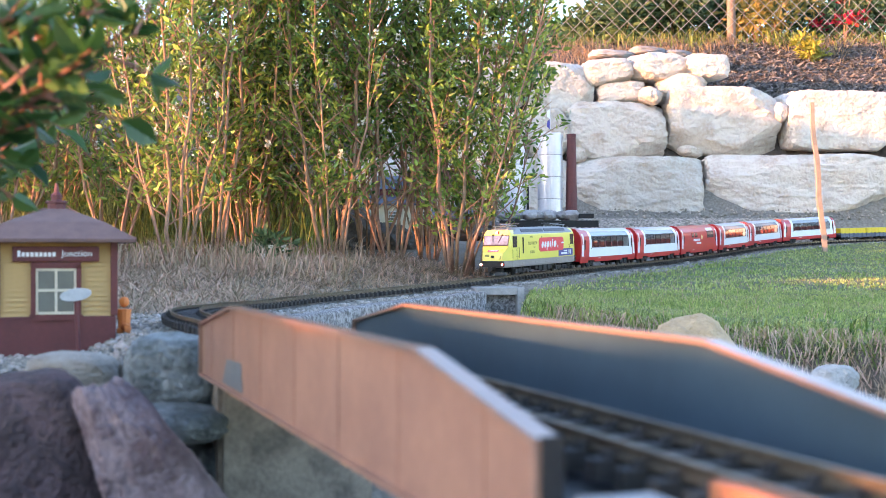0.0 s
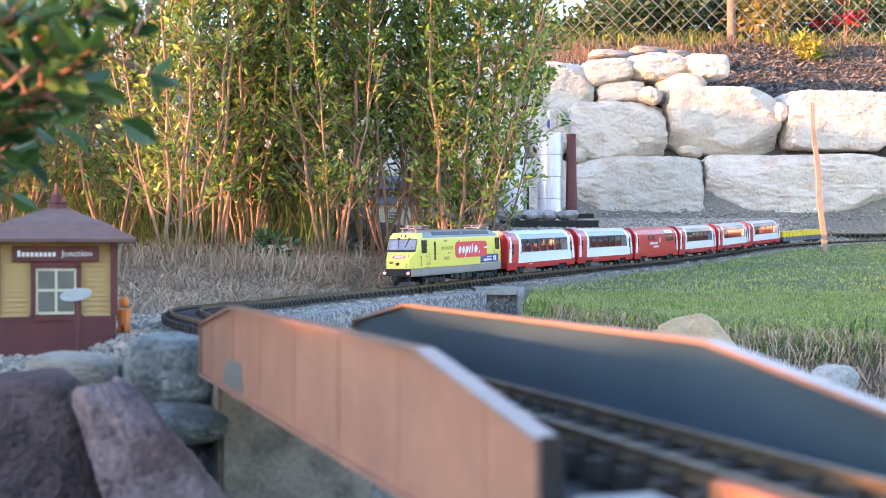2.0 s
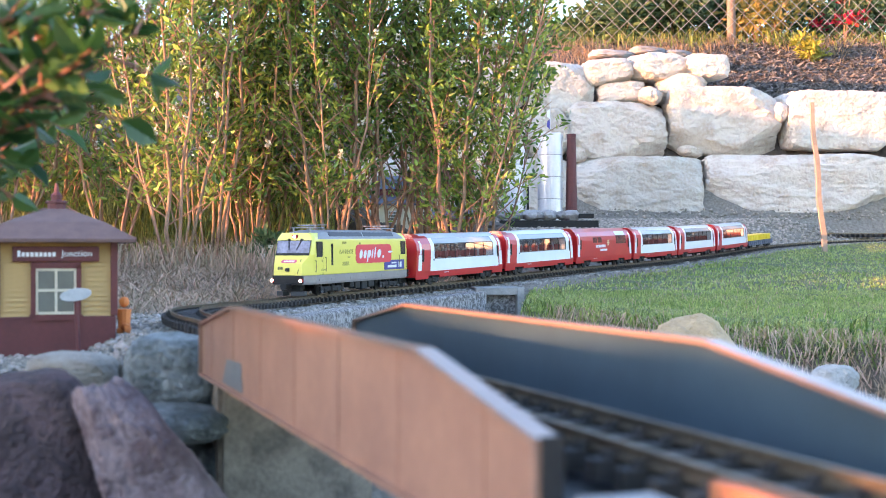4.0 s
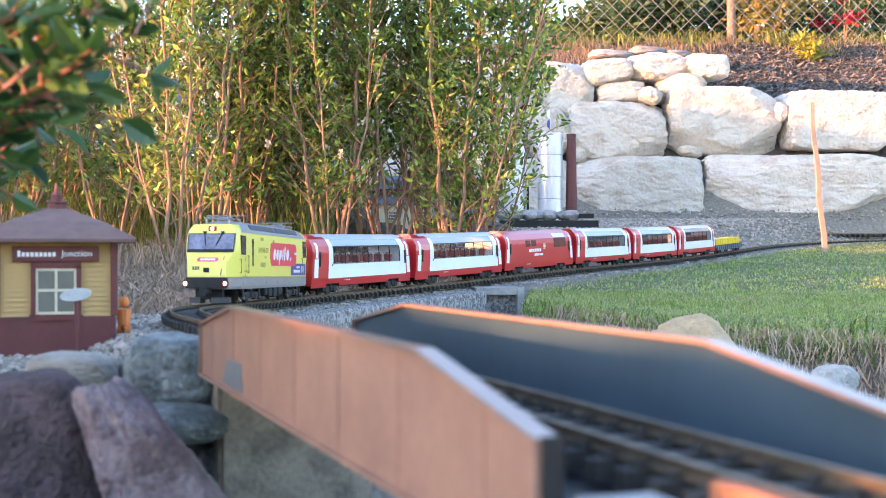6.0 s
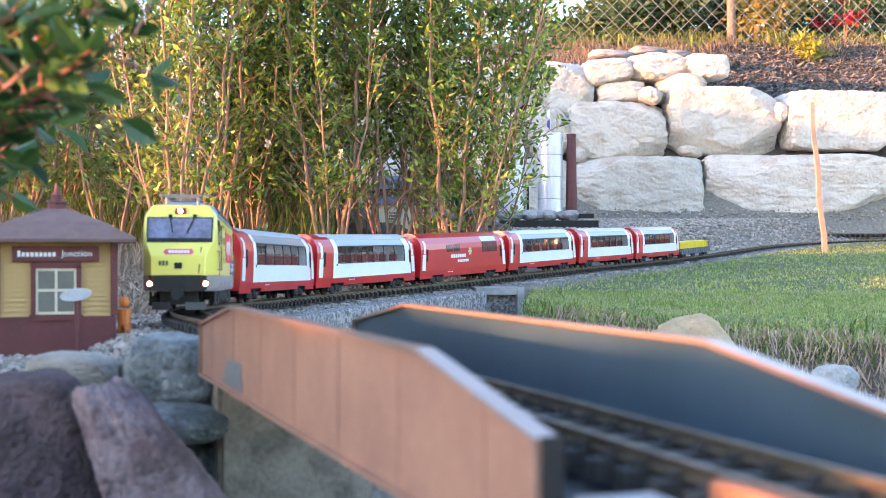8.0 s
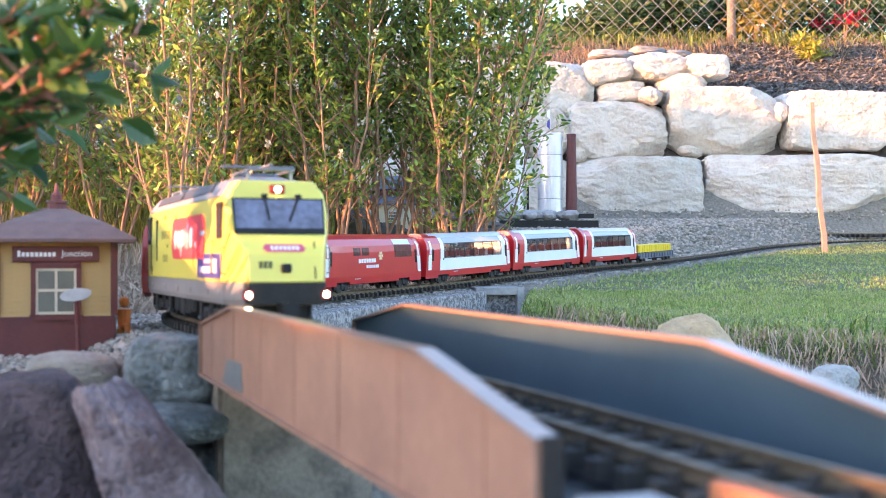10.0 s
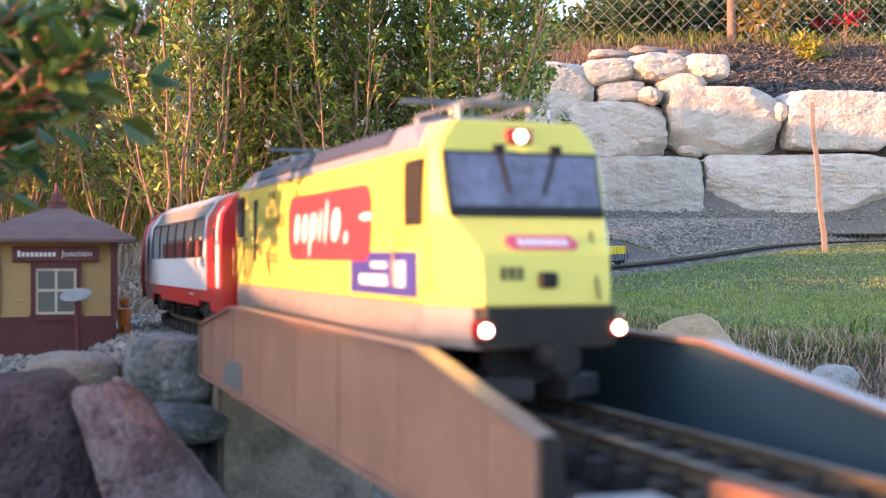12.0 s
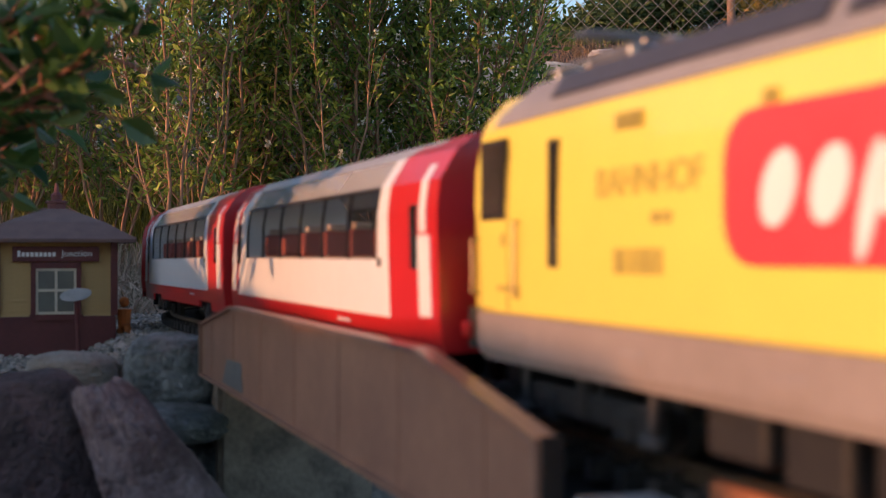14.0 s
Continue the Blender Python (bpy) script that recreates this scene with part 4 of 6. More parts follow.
def blades(name, x, y, z, height, width, lean, mat, label, seed, category="grass"):
    """Bent blades of two pieces each, as one mass."""
    rng = np.random.default_rng(seed)
    n = len(x)
    h = np.asarray(height) * rng.uniform(0.5, 1.25, n)
    an = rng.uniform(0, 2 * math.pi, n)
    le = lean * rng.uniform(0.2, 1.5, n) * h
    wa = an + rng.uniform(1.0, 2.2, n)
    wx, wy = np.cos(wa) * width / 2, np.sin(wa) * width / 2
    dx, dy = np.cos(an) * le, np.sin(an) * le
    p = np.stack([x, y, z], 1)
    v = np.stack([p + np.stack([wx, wy, 0 * wx], 1), p - np.stack([wx, wy, 0 * wx], 1),
                  p + np.stack([dx * 0.35 - wx * 0.8, dy * 0.35 - wy * 0.8, h * 0.6], 1), p + np.stack([dx * 0.35 + wx * 0.8, dy * 0.35 + wy * 0.8, h * 0.6], 1),
                  p + np.stack([dx, dy, h * (1 - 0.25 * lean)], 1)], 1).reshape(-1, 3)
    base = (np.arange(n) * 5)[:, None]
    quads = (base + np.array([[0, 1, 2, 3]])).tolist()
    tris = (base + np.array([[3, 2, 4]])).tolist()
    ob = raw(name, v.tolist(), quads + tris, mat)
    return tagged(ob, label, category, kind="stuff")


def pebbles(name, x, y, z, size, mat, label, seed):
    """Loose faceted stones as one mass."""
    rng = np.random.default_rng(seed)
    n = len(x)
    t = (1 + 5 ** 0.5) / 2
    ico = np.array([(-1, t, 0), (1, t, 0), (-1, -t, 0), (1, -t, 0), (0, -1, t), (0, 1, t), (0, -1, -t), (0, 1, -t), (t, 0, -1), (t, 0, 1), (-t, 0, -1), (-t, 0, 1)]) / 1.9
    tri = np.array([(0, 11, 5), (0, 5, 1), (0, 1, 7), (0, 7, 10), (0, 10, 11), (1, 5, 9), (5, 11, 4), (11, 10, 2), (10, 7, 6), (7, 1, 8), (3, 9, 4), (3, 4, 2), (3, 2, 6), (3, 6, 8), (3, 8, 9), (4, 9, 5), (2, 4, 11), (6, 2, 10), (8, 6, 7), (9, 8, 1)])
    r = size * rng.uniform(0.45, 1.3, n) / 2
    v = ico[None] * (1 + rng.normal(0, 0.16, (n, 12, 1))) * rng.uniform(0.6, 1.2, (n, 1, 3)) * r[:, None, None]
    an = rng.uniform(0, 6.3, n)
    c, s = np.cos(an)[:, None], np.sin(an)[:, None]
    v = np.stack([v[..., 0] * c - v[..., 1] * s, v[..., 0] * s + v[..., 1] * c, v[..., 2] * 0.8], -1)
    v += np.stack([x, y, z + r * 0.3], 1)[:, None]
    faces = (np.arange(n)[:, None, None] * 12 + tri[None]).reshape(-1, 3)
    ob = raw(name, v.reshape(-1, 3).tolist(), faces.tolist(), mat)
    return tagged(ob, label, "gravel", kind="stuff")


M["leaf"] = material("shrub_leaf", (0.125, 0.225, 0.040), (0.185, 0.285, 0.055), 0.36, scale=3, island=0.65, through_light=0.33)
M["leaf_near"] = material("near_leaf", (0.03, 0.095, 0.02), (0.055, 0.12, 0.025), 0.4, scale=12, island=0.6, through_light=0.35)
M["leaf_dark"] = material("hedge_leaf", (0.05, 0.105, 0.04), (0.085, 0.14, 0.05), 0.6, scale=3, island=0.5, through_light=0.25)
M["leaf_bright"] = material("bright_leaf", (0.34, 0.30, 0.04), (0.24, 0.26, 0.04), 0.6, scale=5, island=0.4, through_light=0.3)
M["leaf_sunlit"] = material("sunlit_leaf", (0.26, 0.25, 0.05), (0.34, 0.22, 0.05), 0.6, scale=4, island=0.5, through_light=0.3)
M["bark"] = material("pale_bark", (0.36, 0.215, 0.14), (0.20, 0.12, 0.08), 0.85, scale=30, bump=0.4, per_object=0.25)
M["red_bark"] = material("reddish_twig", (0.30, 0.13, 0.08), (0.18, 0.08, 0.055), 0.7, scale=50, bump=0.3)
M["blossom"] = material("white_blossom", (0.66, 0.64, 0.55), (0.5, 0.5, 0.4), 0.8, scale=50, island=0.2)
M["flower_red"] = material("red_flower", (0.55, 0.02, 0.05), (0.4, 0.015, 0.04), 0.6, scale=20, island=0.3)
M["grass"] = material("lawn_blade", (0.20, 0.30, 0.06), (0.35, 0.38, 0.14), 0.6, scale=2.5, island=0.45, through_light=0.25)
M["grass_long"] = material("long_blade", (0.13, 0.21, 0.035), (0.27, 0.27, 0.085), 0.6, scale=4, island=0.5, through_light=0.25)
M["straw"] = material("dry_grass", (0.52, 0.37, 0.255), (0.34, 0.235, 0.16), 0.85, scale=5, island=0.45, through_light=0.15)
M["orange_grass"] = material("tawny_grass", (0.42, 0.30, 0.19), (0.30, 0.21, 0.13), 0.85, scale=4, island=0.45, through_light=0.25)
M["chip"] = material("wood_chip", (0.17, 0.155, 0.15), (0.085, 0.078, 0.075), 0.9, scale=20, island=0.7)
M["wood"] = material("raw_wood", (0.40, 0.29, 0.22), (0.29, 0.21, 0.155), 0.8, scale=20, bump=0.3)
M["maroon"] = material("maroon_paint", (0.135, 0.028, 0.028), (0.10, 0.022, 0.022), 0.6, scale=25, bump=0.05)
M["siding"] = material("ochre_siding", (0.50, 0.315, 0.125), (0.44, 0.275, 0.11), 0.65, scale=18)
M["shingle"] = material("brown_roof", (0.185, 0.105, 0.09), (0.14, 0.08, 0.072), 0.8, scale=50, bump=0.3)
M["window_grey"] = material("window_grey", (0.15, 0.15, 0.125), (0.11, 0.11, 0.095), 0.45, scale=15)
M["sign_face"] = material("weathered_sign", (0.48, 0.50, 0.51), (0.34, 0.36, 0.38), 0.6, scale=60)
M["cream_wall"] = material("cream_render", (0.62, 0.56, 0.43), (0.54, 0.48, 0.37), 0.85, scale=15)
M["slate_roof"] = material("slate_roof", (0.09, 0.105, 0.15), (0.06, 0.07, 0.10), 0.5, scale=30)
M["silo"] = material("galvanised_sheet", (0.68, 0.66, 0.68), (0.58, 0.57, 0.6), 0.4, 0.35, scale=10)
M["orange"] = material("orange_plain", (0.75, 0.22, 0.06), (0.65, 0.18, 0.05), 0.7, scale=40)
M["flag_blue"] = material("blue_flag", (0.10, 0.09, 0.35), rough=0.8)


def gz(x, y):
    return ground_height(np.asarray(x, float), np.asarray(y, float))[0]


# ---- tall garden shrubs with bare stems ----
def shrub(x, y, stems, height, reach, leaves, seed, leaf=0.030, bare=0.28, lean=(0, 0), flowers=20):
    rng = random.Random(seed)
    z0 = float(gz(x, y)) - 0.02
    t = thing("tall_shrub", "tall leafy green shrub with pale bare stems", "shrub", "tall shrubs", at=pose(x, y, z0))
    twigs_a, twigs_d = [], []
    small = bmesh.new()
    for i in range(stems):
        an = 2 * math.pi * i / stems + rng.uniform(-0.4, 0.4)
        out = reach * rng.uniform(0.35, 1.25)
        p = Vector((math.cos(an) * 0.035, math.sin(an) * 0.035, 0))
        end = Vector((math.cos(an) * out + lean[0], math.sin(an) * out * 0.8 + lean[1], height * rng.uniform(0.8, 1.05)))
        r = rng.uniform(0.0035, 0.0088)
        swing = rng.uniform(-0.03, 0.12)
        bm = bmesh.new()
        pts = []
        k = 9
        for j in range(k + 1):
            f = j / k
            q = p.lerp(end, f)
            bow = math.sin(f * math.pi) * swing
            q += Vector((math.cos(an) * bow, math.sin(an) * bow, 0)) + Vector((rng.uniform(-1, 1), rng.uniform(-1, 1), 0)) * 0.018 * (j > 0)
            pts.append(q)
        rings = []
        for j, q in enumerate(pts):
            rr = r * (1 - 0.72 * j / k)
            rings.append([q + Vector((rr * math.cos(a), rr * math.sin(a), 0)) for a in [m * math.pi / 3.5 for m in range(7)]])
        loft(bm, rings)
        part("stem", bm, M["bark"], t, smooth=True)
        for j in range(1, k):
            for b in range(3):
                q = pts[j].lerp(pts[j + 1], rng.random())
                a2 = rng.uniform(0, 2 * math.pi)
                d = Vector((math.cos(a2), math.sin(a2), rng.uniform(0.5, 1.6))).normalized()
                ln = rng.uniform(0.10, 0.30)
                e = q + d * ln
                if e.z < bare * height * 0.6:
                    continue
                rod(small, q, e, 0.0030, 0.0012, 4, False)
                twigs_a.append((q, e))
        for j in range(4, k):
            twigs_a.append((pts[j], pts[j + 1]))
    tagged(part("twig_growth", small, M["bark"], t), kind="stuff")
    spots, ways = [], []
    while len(spots) < leaves:
        a, b = rng.choice(twigs_a)
        f = rng.random() ** 0.7
        q = a.lerp(b, f)
        if q.z < bare * height and rng.random() > 0.12 or rng.random() < (q.z - 1.25) * 1.6:
            continue
        d = (b - a).normalized() * 0.6 + Vector((rng.uniform(-1, 1), rng.uniform(-1, 1), rng.uniform(-0.5, 0.7)))
        spots.append(q + Vector((rng.gauss(0, 0.016), rng.gauss(0, 0.016), rng.gauss(0, 0.016))))
        ways.append(d)
    leaf_cloud("crown", spots, ways, leaf, M["leaf"], t, seed)
    fs, fw = [], []
    for i in range(flowers):
        a, b = rng.choice(twigs_a)
        if b.z < 0.5 * height * 0.5:
            continue
        for m in range(14):
            fs.append(b + Vector((rng.gauss(0, 0.006), rng.gauss(0, 0.006), rng.uniform(0, 0.035))))
            fw.append((rng.uniform(-1, 1), rng.uniform(-1, 1), rng.uniform(-0.2, 1)))
    if fs:
        leaf_cloud("blossoms", fs, fw, 0.011, M["blossom"], t, seed + 5, wide=0.9)
    return t


SHRUBS = [(-0.98, 4.40, 5, 1.7, 0.30, 1700), (-0.92, 4.75, 4, 1.7, 0.3, 1700), (-1.36, 4.95, 5, 1.6, 0.34, 1800), (-0.80, 4.95, 6, 1.7, 0.28, 2500), (-0.70, 5.15, 6, 1.7, 0.26, 2600),
          (-0.44, 4.80, 6, 1.7, 0.24, 2700), (-0.33, 5.25, 5, 1.7, 0.26, 2600), (-0.21, 5.0, 6, 1.7, 0.22, 2500), (-0.06, 5.15, 6, 1.7, 0.30, 3000),
          (0.06, 4.85, 8, 1.7, 0.34, 4200), (-1.75, 5.4, 5, 1.6, 0.35, 1800), (-1.05, 5.7, 5, 1.8, 0.40, 2000), (-0.78, 6.1, 5, 1.8, 0.40, 2000), (-0.62, 5.6, 4, 1.7, 0.30, 1400), (-1.5, 5.9, 5, 1.7, 0.4, 2000), (0.16, 4.98, 4, 1.7, 0.12, 2300),
          # first three stand unseen past the left edge, added to dapple the sun
          (-2.15, 4.75, 6, 1.7, 0.36, 3400), (-2.35, 5.3, 6, 1.7, 0.36, 3400), (-2.6, 4.5, 6, 1.7, 0.4, 3200), (-1.75, 4.9, 5, 1.65, 0.3, 1500), (-0.1, 5.9, 5, 1.7, 0.3, 1500)]
for i, (x, y, n, h, r, k) in enumerate(SHRUBS):
    shrub(x, y, n + 2, h, r, int(k * (1.35 if i in (5, 6, 7, 8, 9, 15) else 1.8)), 100 + i, lean=(0.20, 0) if i in (9, 15) else (0, 0), bare=0.11 if i == 9 else 0.27 if i in (6, 7, 8) else 0.15 if i < 9 else 0.30 if i in (12, 13) else 0.08 if i == 15 else 0.05, flowers=48)


# ---- near shrub whose branches hang into view ----
def near_shrub():
    rng = random.Random(9)
    bx, by = -0.82, 1.42
    z0 = float(gz(bx, by)) - 0.01
    t = thing("near_shrub", "leafy green shrub with reddish stems close by", "shrub", at=pose(bx, by, z0))
    base = Vector((bx, by, z0))
    tips = []
    small = bmesh.new()
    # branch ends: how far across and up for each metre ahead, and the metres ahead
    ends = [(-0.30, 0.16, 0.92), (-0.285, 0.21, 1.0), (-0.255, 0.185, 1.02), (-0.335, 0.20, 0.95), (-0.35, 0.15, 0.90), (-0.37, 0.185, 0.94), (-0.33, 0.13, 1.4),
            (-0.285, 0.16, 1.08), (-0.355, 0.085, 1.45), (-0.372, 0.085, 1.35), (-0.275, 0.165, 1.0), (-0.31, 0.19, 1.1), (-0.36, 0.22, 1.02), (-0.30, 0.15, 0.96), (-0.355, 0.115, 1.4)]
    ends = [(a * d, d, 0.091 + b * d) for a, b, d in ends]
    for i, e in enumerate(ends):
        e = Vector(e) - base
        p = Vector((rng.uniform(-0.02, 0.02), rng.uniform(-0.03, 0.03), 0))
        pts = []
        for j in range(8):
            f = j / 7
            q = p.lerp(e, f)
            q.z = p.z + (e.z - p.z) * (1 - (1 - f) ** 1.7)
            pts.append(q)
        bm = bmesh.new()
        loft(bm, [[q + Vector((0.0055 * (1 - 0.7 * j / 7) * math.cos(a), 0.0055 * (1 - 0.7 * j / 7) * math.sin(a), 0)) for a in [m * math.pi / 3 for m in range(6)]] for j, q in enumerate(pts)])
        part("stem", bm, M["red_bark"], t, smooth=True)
        for j in range(5, 8):
            for b in range(5):
                q = pts[j - 1].lerp(pts[j], rng.random())
                d = Vector((rng.uniform(-1, 1), rng.uniform(-1, 1), rng.uniform(-0.4, 1))).normalized()
                en = q + d * rng.uniform(0.03, 0.075)
                rod(small, q, en, 0.0018, 0.001, 4, False)
                tips.append((q, en))
    tagged(part("twig_growth", small, M["red_bark"], t), kind="stuff")
    spots, ways = [], []
    for a, b in tips:
        for m in range(rng.randint(3, 5)):
            f = rng.random()
            spots.append(a.lerp(b, f))
            ways.append((b - a).normalized() * 0.7 + Vector((rng.uniform(-1, 1), rng.uniform(-1, 1), rng.uniform(-0.7, 0.5))))
    leaf_cloud("crown", spots, ways, 0.035, M["leaf_near"], t, 77, wide=0.5)


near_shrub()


# ---- grass, straw and gravel ----
def scatter(n, x0, x1, y0, y1, seed, keep):
    rng = np.random.default_rng(seed)
    x, y = rng.uniform(x0, x1, n), rng.uniform(y0, y1, n)
    z, off, dist, sb, edge = ground_height(x, y)
    m = keep(x, y, off, dist, sb, edge, rng.random(n)) & (np.abs(x) < 0.42 * y + 0.25)
    return x[m], y[m], z[m]


def ground_cover():
    on_lawn = lambda x, y, o, d, s, e, r: (o > 0.187) & (y > e - 0.02)
    x, y, z = scatter(95000, 0.1, 2.2, 2.3, 4.4, 1, on_lawn)
    blades("lawn_grass", x, y, z - 0.003, 0.016, 0.0026, 0.8, M["grass"], "short green lawn grass", 2)
    x, y, z = scatter(42000, 0.2, 3.6, 4.4, 8.6, 3, lambda x, y, o, d, s, e, r: (o > 0.16) & (r > (y - 7.2) * 0.3))
    blades("lawn_grass", x, y, z - 0.003, 0.015, 0.006, 0.7, M["grass"], "short green lawn grass", 4)
    x, y, z = scatter(15000, 0.1, 2.0, 2.3, 4.0, 5, lambda x, y, o, d, s, e, r: (o > 0.18) & (y > e - 0.03) & (r > (y - e) * 2.4))
    blades("long_grass", x, y, z - 0.004, 0.044, 0.0045, 0.9, M["grass_long"], "longer grass along the lawn's edge", 6)
    x, y, z = scatter(40000, 0.3, 1.8, 2.2, 3.6, 7, lambda x, y, o, d, s, e, r: (o > 0.18) & (np.abs(y - e + 0.03) < 0.07))
    blades("dry_grass", x, y, z + 0.03, -0.06, 0.0024, 1.3, M["straw"], "dry grass hanging from the lawn's edge", 8)
    x, y, z = scatter(46000, -1.9, 0.6, 2.7, 5.0, 9, lambda x, y, o, d, s, e, r: (o < -0.13) & (r > 0.15 + 0.5 * (d < 0.22)))
    blades("dry_grass", x, y, z - 0.004, 0.036 + 0.05 * np.clip(noise_mask(x * 3, y * 3) - 0.35, 0, 1), 0.0035, 2.6, M["straw"], "matted dry grass behind the track", 10)
    x, y, z = scatter(3600, -2.0, 0.2, 4.0, 5.0, 11, lambda x, y, o, d, s, e, r: (o < -0.3) & (noise_mask(x, y) > 0.5))
    blades("dry_grass", x, y, z, 0.13, 0.004, 1.0, M["straw"], "tufts of dry grass under the shrubs", 12)
    x, y, z = scatter(24000, -4.2, -0.5, 5.0, 8.6, 13, lambda x, y, o, d, s, e, r: (o < -0.3) & (noise_mask(x, y) > r))
    blades("tall_grass", x, y, z, 0.44, 0.006, 0.9, M["grass_long"], "tall wild grass behind the shrubs", 14)
    x, y, z = scatter(12000, 0.6, 4.4, 9.9, 11.25, 15, lambda x, y, o, d, s, e, r: (noise_mask(x, y) > r * 0.9) & (r > (11.3 - y) * 1.3 - 1.5 * (x < 1.7) - 0.35 * (x < 2.6)))
    blades("tawny_grass", x, y, z, 0.12, 0.005, 1.5, M["orange_grass"], "tawny dry grass on the bank under the fence", 16)
    x, y, z = scatter(4500, 0.8, 5.0, 11.0, 12.0, 17, lambda x, y, o, d, s, e, r: noise_mask(x * 1.5, y) > 0.35 + 0.5 * r)
    blades("long_grass", x, y, z, 0.20, 0.009, 1.2, M["grass_long"], "green weeds along the fence", 18)
    rng = np.random.default_rng(21)
    x, y, z = scatter(19000, 1.4, 4.6, 9.75, 11.2, 19, lambda x, y, o, d, s, e, r: x > -9)
    n = len(x)
    leaf_cloud("wood_chips", np.stack([x, y, z + 0.01], 1), rng.normal(size=(n, 3)) * [1, 1, 0.4], 0.045, M["chip"], None, 22, wide=0.30, spread=0.6)
    tagged(bpy.data.objects["wood_chips"], "dark wood chip mulch on the bank", "mulch", kind="stuff")
    x, y, z = scatter(14000, 0.1, 3.2, 2.3, 7.0, 51, lambda x, y, o, d, s, e, r: on_lawn(x, y, o, d, s, e, r) & (r > 0.25 + 0.08 * y))
    blades("dry_grass", x, y, z, 0.026, 0.0018, 0.9, M["straw"], "dead blades among the lawn grass", 52)
    # ballast and gravel
    x, y, z = scatter(26000, -0.75, 1.0, 1.6, 5.6, 23, lambda x, y, o, d, s, e, r: (d > 0.04) & (d < 0.16) & ((o < 0.15)) & (s > 1.55))
    pebbles("track_ballast", x, y, z, 0.010, M["pebble"], "grey crushed stone ballast beside the track", 24)
    x, y, z = scatter(9000, 0.8, 3.8, 5.6, 9.0, 25, lambda x, y, o, d, s, e, r: (d > 0.04) & (d < 0.24))
    pebbles("track_ballast", x, y, z, 0.014, M["pebble"], "grey crushed stone ballast beside the track", 26)
    x, y, z = scatter(9500, -1.0, -0.2, 1.5, 2.9, 27, lambda x, y, o, d, s, e, r: (o < -0.05) & (y > 1.5 + 0.3 * np.clip(-0.29 - x, 0, 9)) & (d > 0.05))
    pebbles("pad_gravel", x, y, z, 0.0095, M["warm_pebble"], "mixed grey and tan gravel round the station", 28)
    x, y, z = scatter(3000, -1.4, 0.6, 2.9, 4.4, 29, lambda x, y, o, d, s, e, r: (o < -0.1) & (d < 0.26))
    pebbles("pad_gravel", x, y, z, 0.016, M["warm_pebble"], "mixed grey and tan gravel behind the track", 30)
    x, y, z = scatter(5000, -0.3, 0.5, 0.9, 2.4, 31, lambda x, y, o, d, s, e, r: z_low(x, y))
    pebbles("valley_gravel", x, y, z, 0.013, M["pebble"], "loose grey gravel in the dry stream bed", 32)
    x, y, z = scatter(24000, 0.2, 4.2, 7.0, 9.2, 33, lambda x, y, o, d, s, e, r: o < -0.1)
    pebbles("wall_gravel", x, y, z, 0.024, M["warm_pebble"], "grey gravel at the foot of the stone wall", 34)


def noise_mask(x, y):
    return np.array([noise.noise(Vector((a * 3, b * 3, 0))) + 0.5 for a, b in zip(x, y)])


def z_low(x, y):
    return gz(x, y) < -0.15


ground_cover()


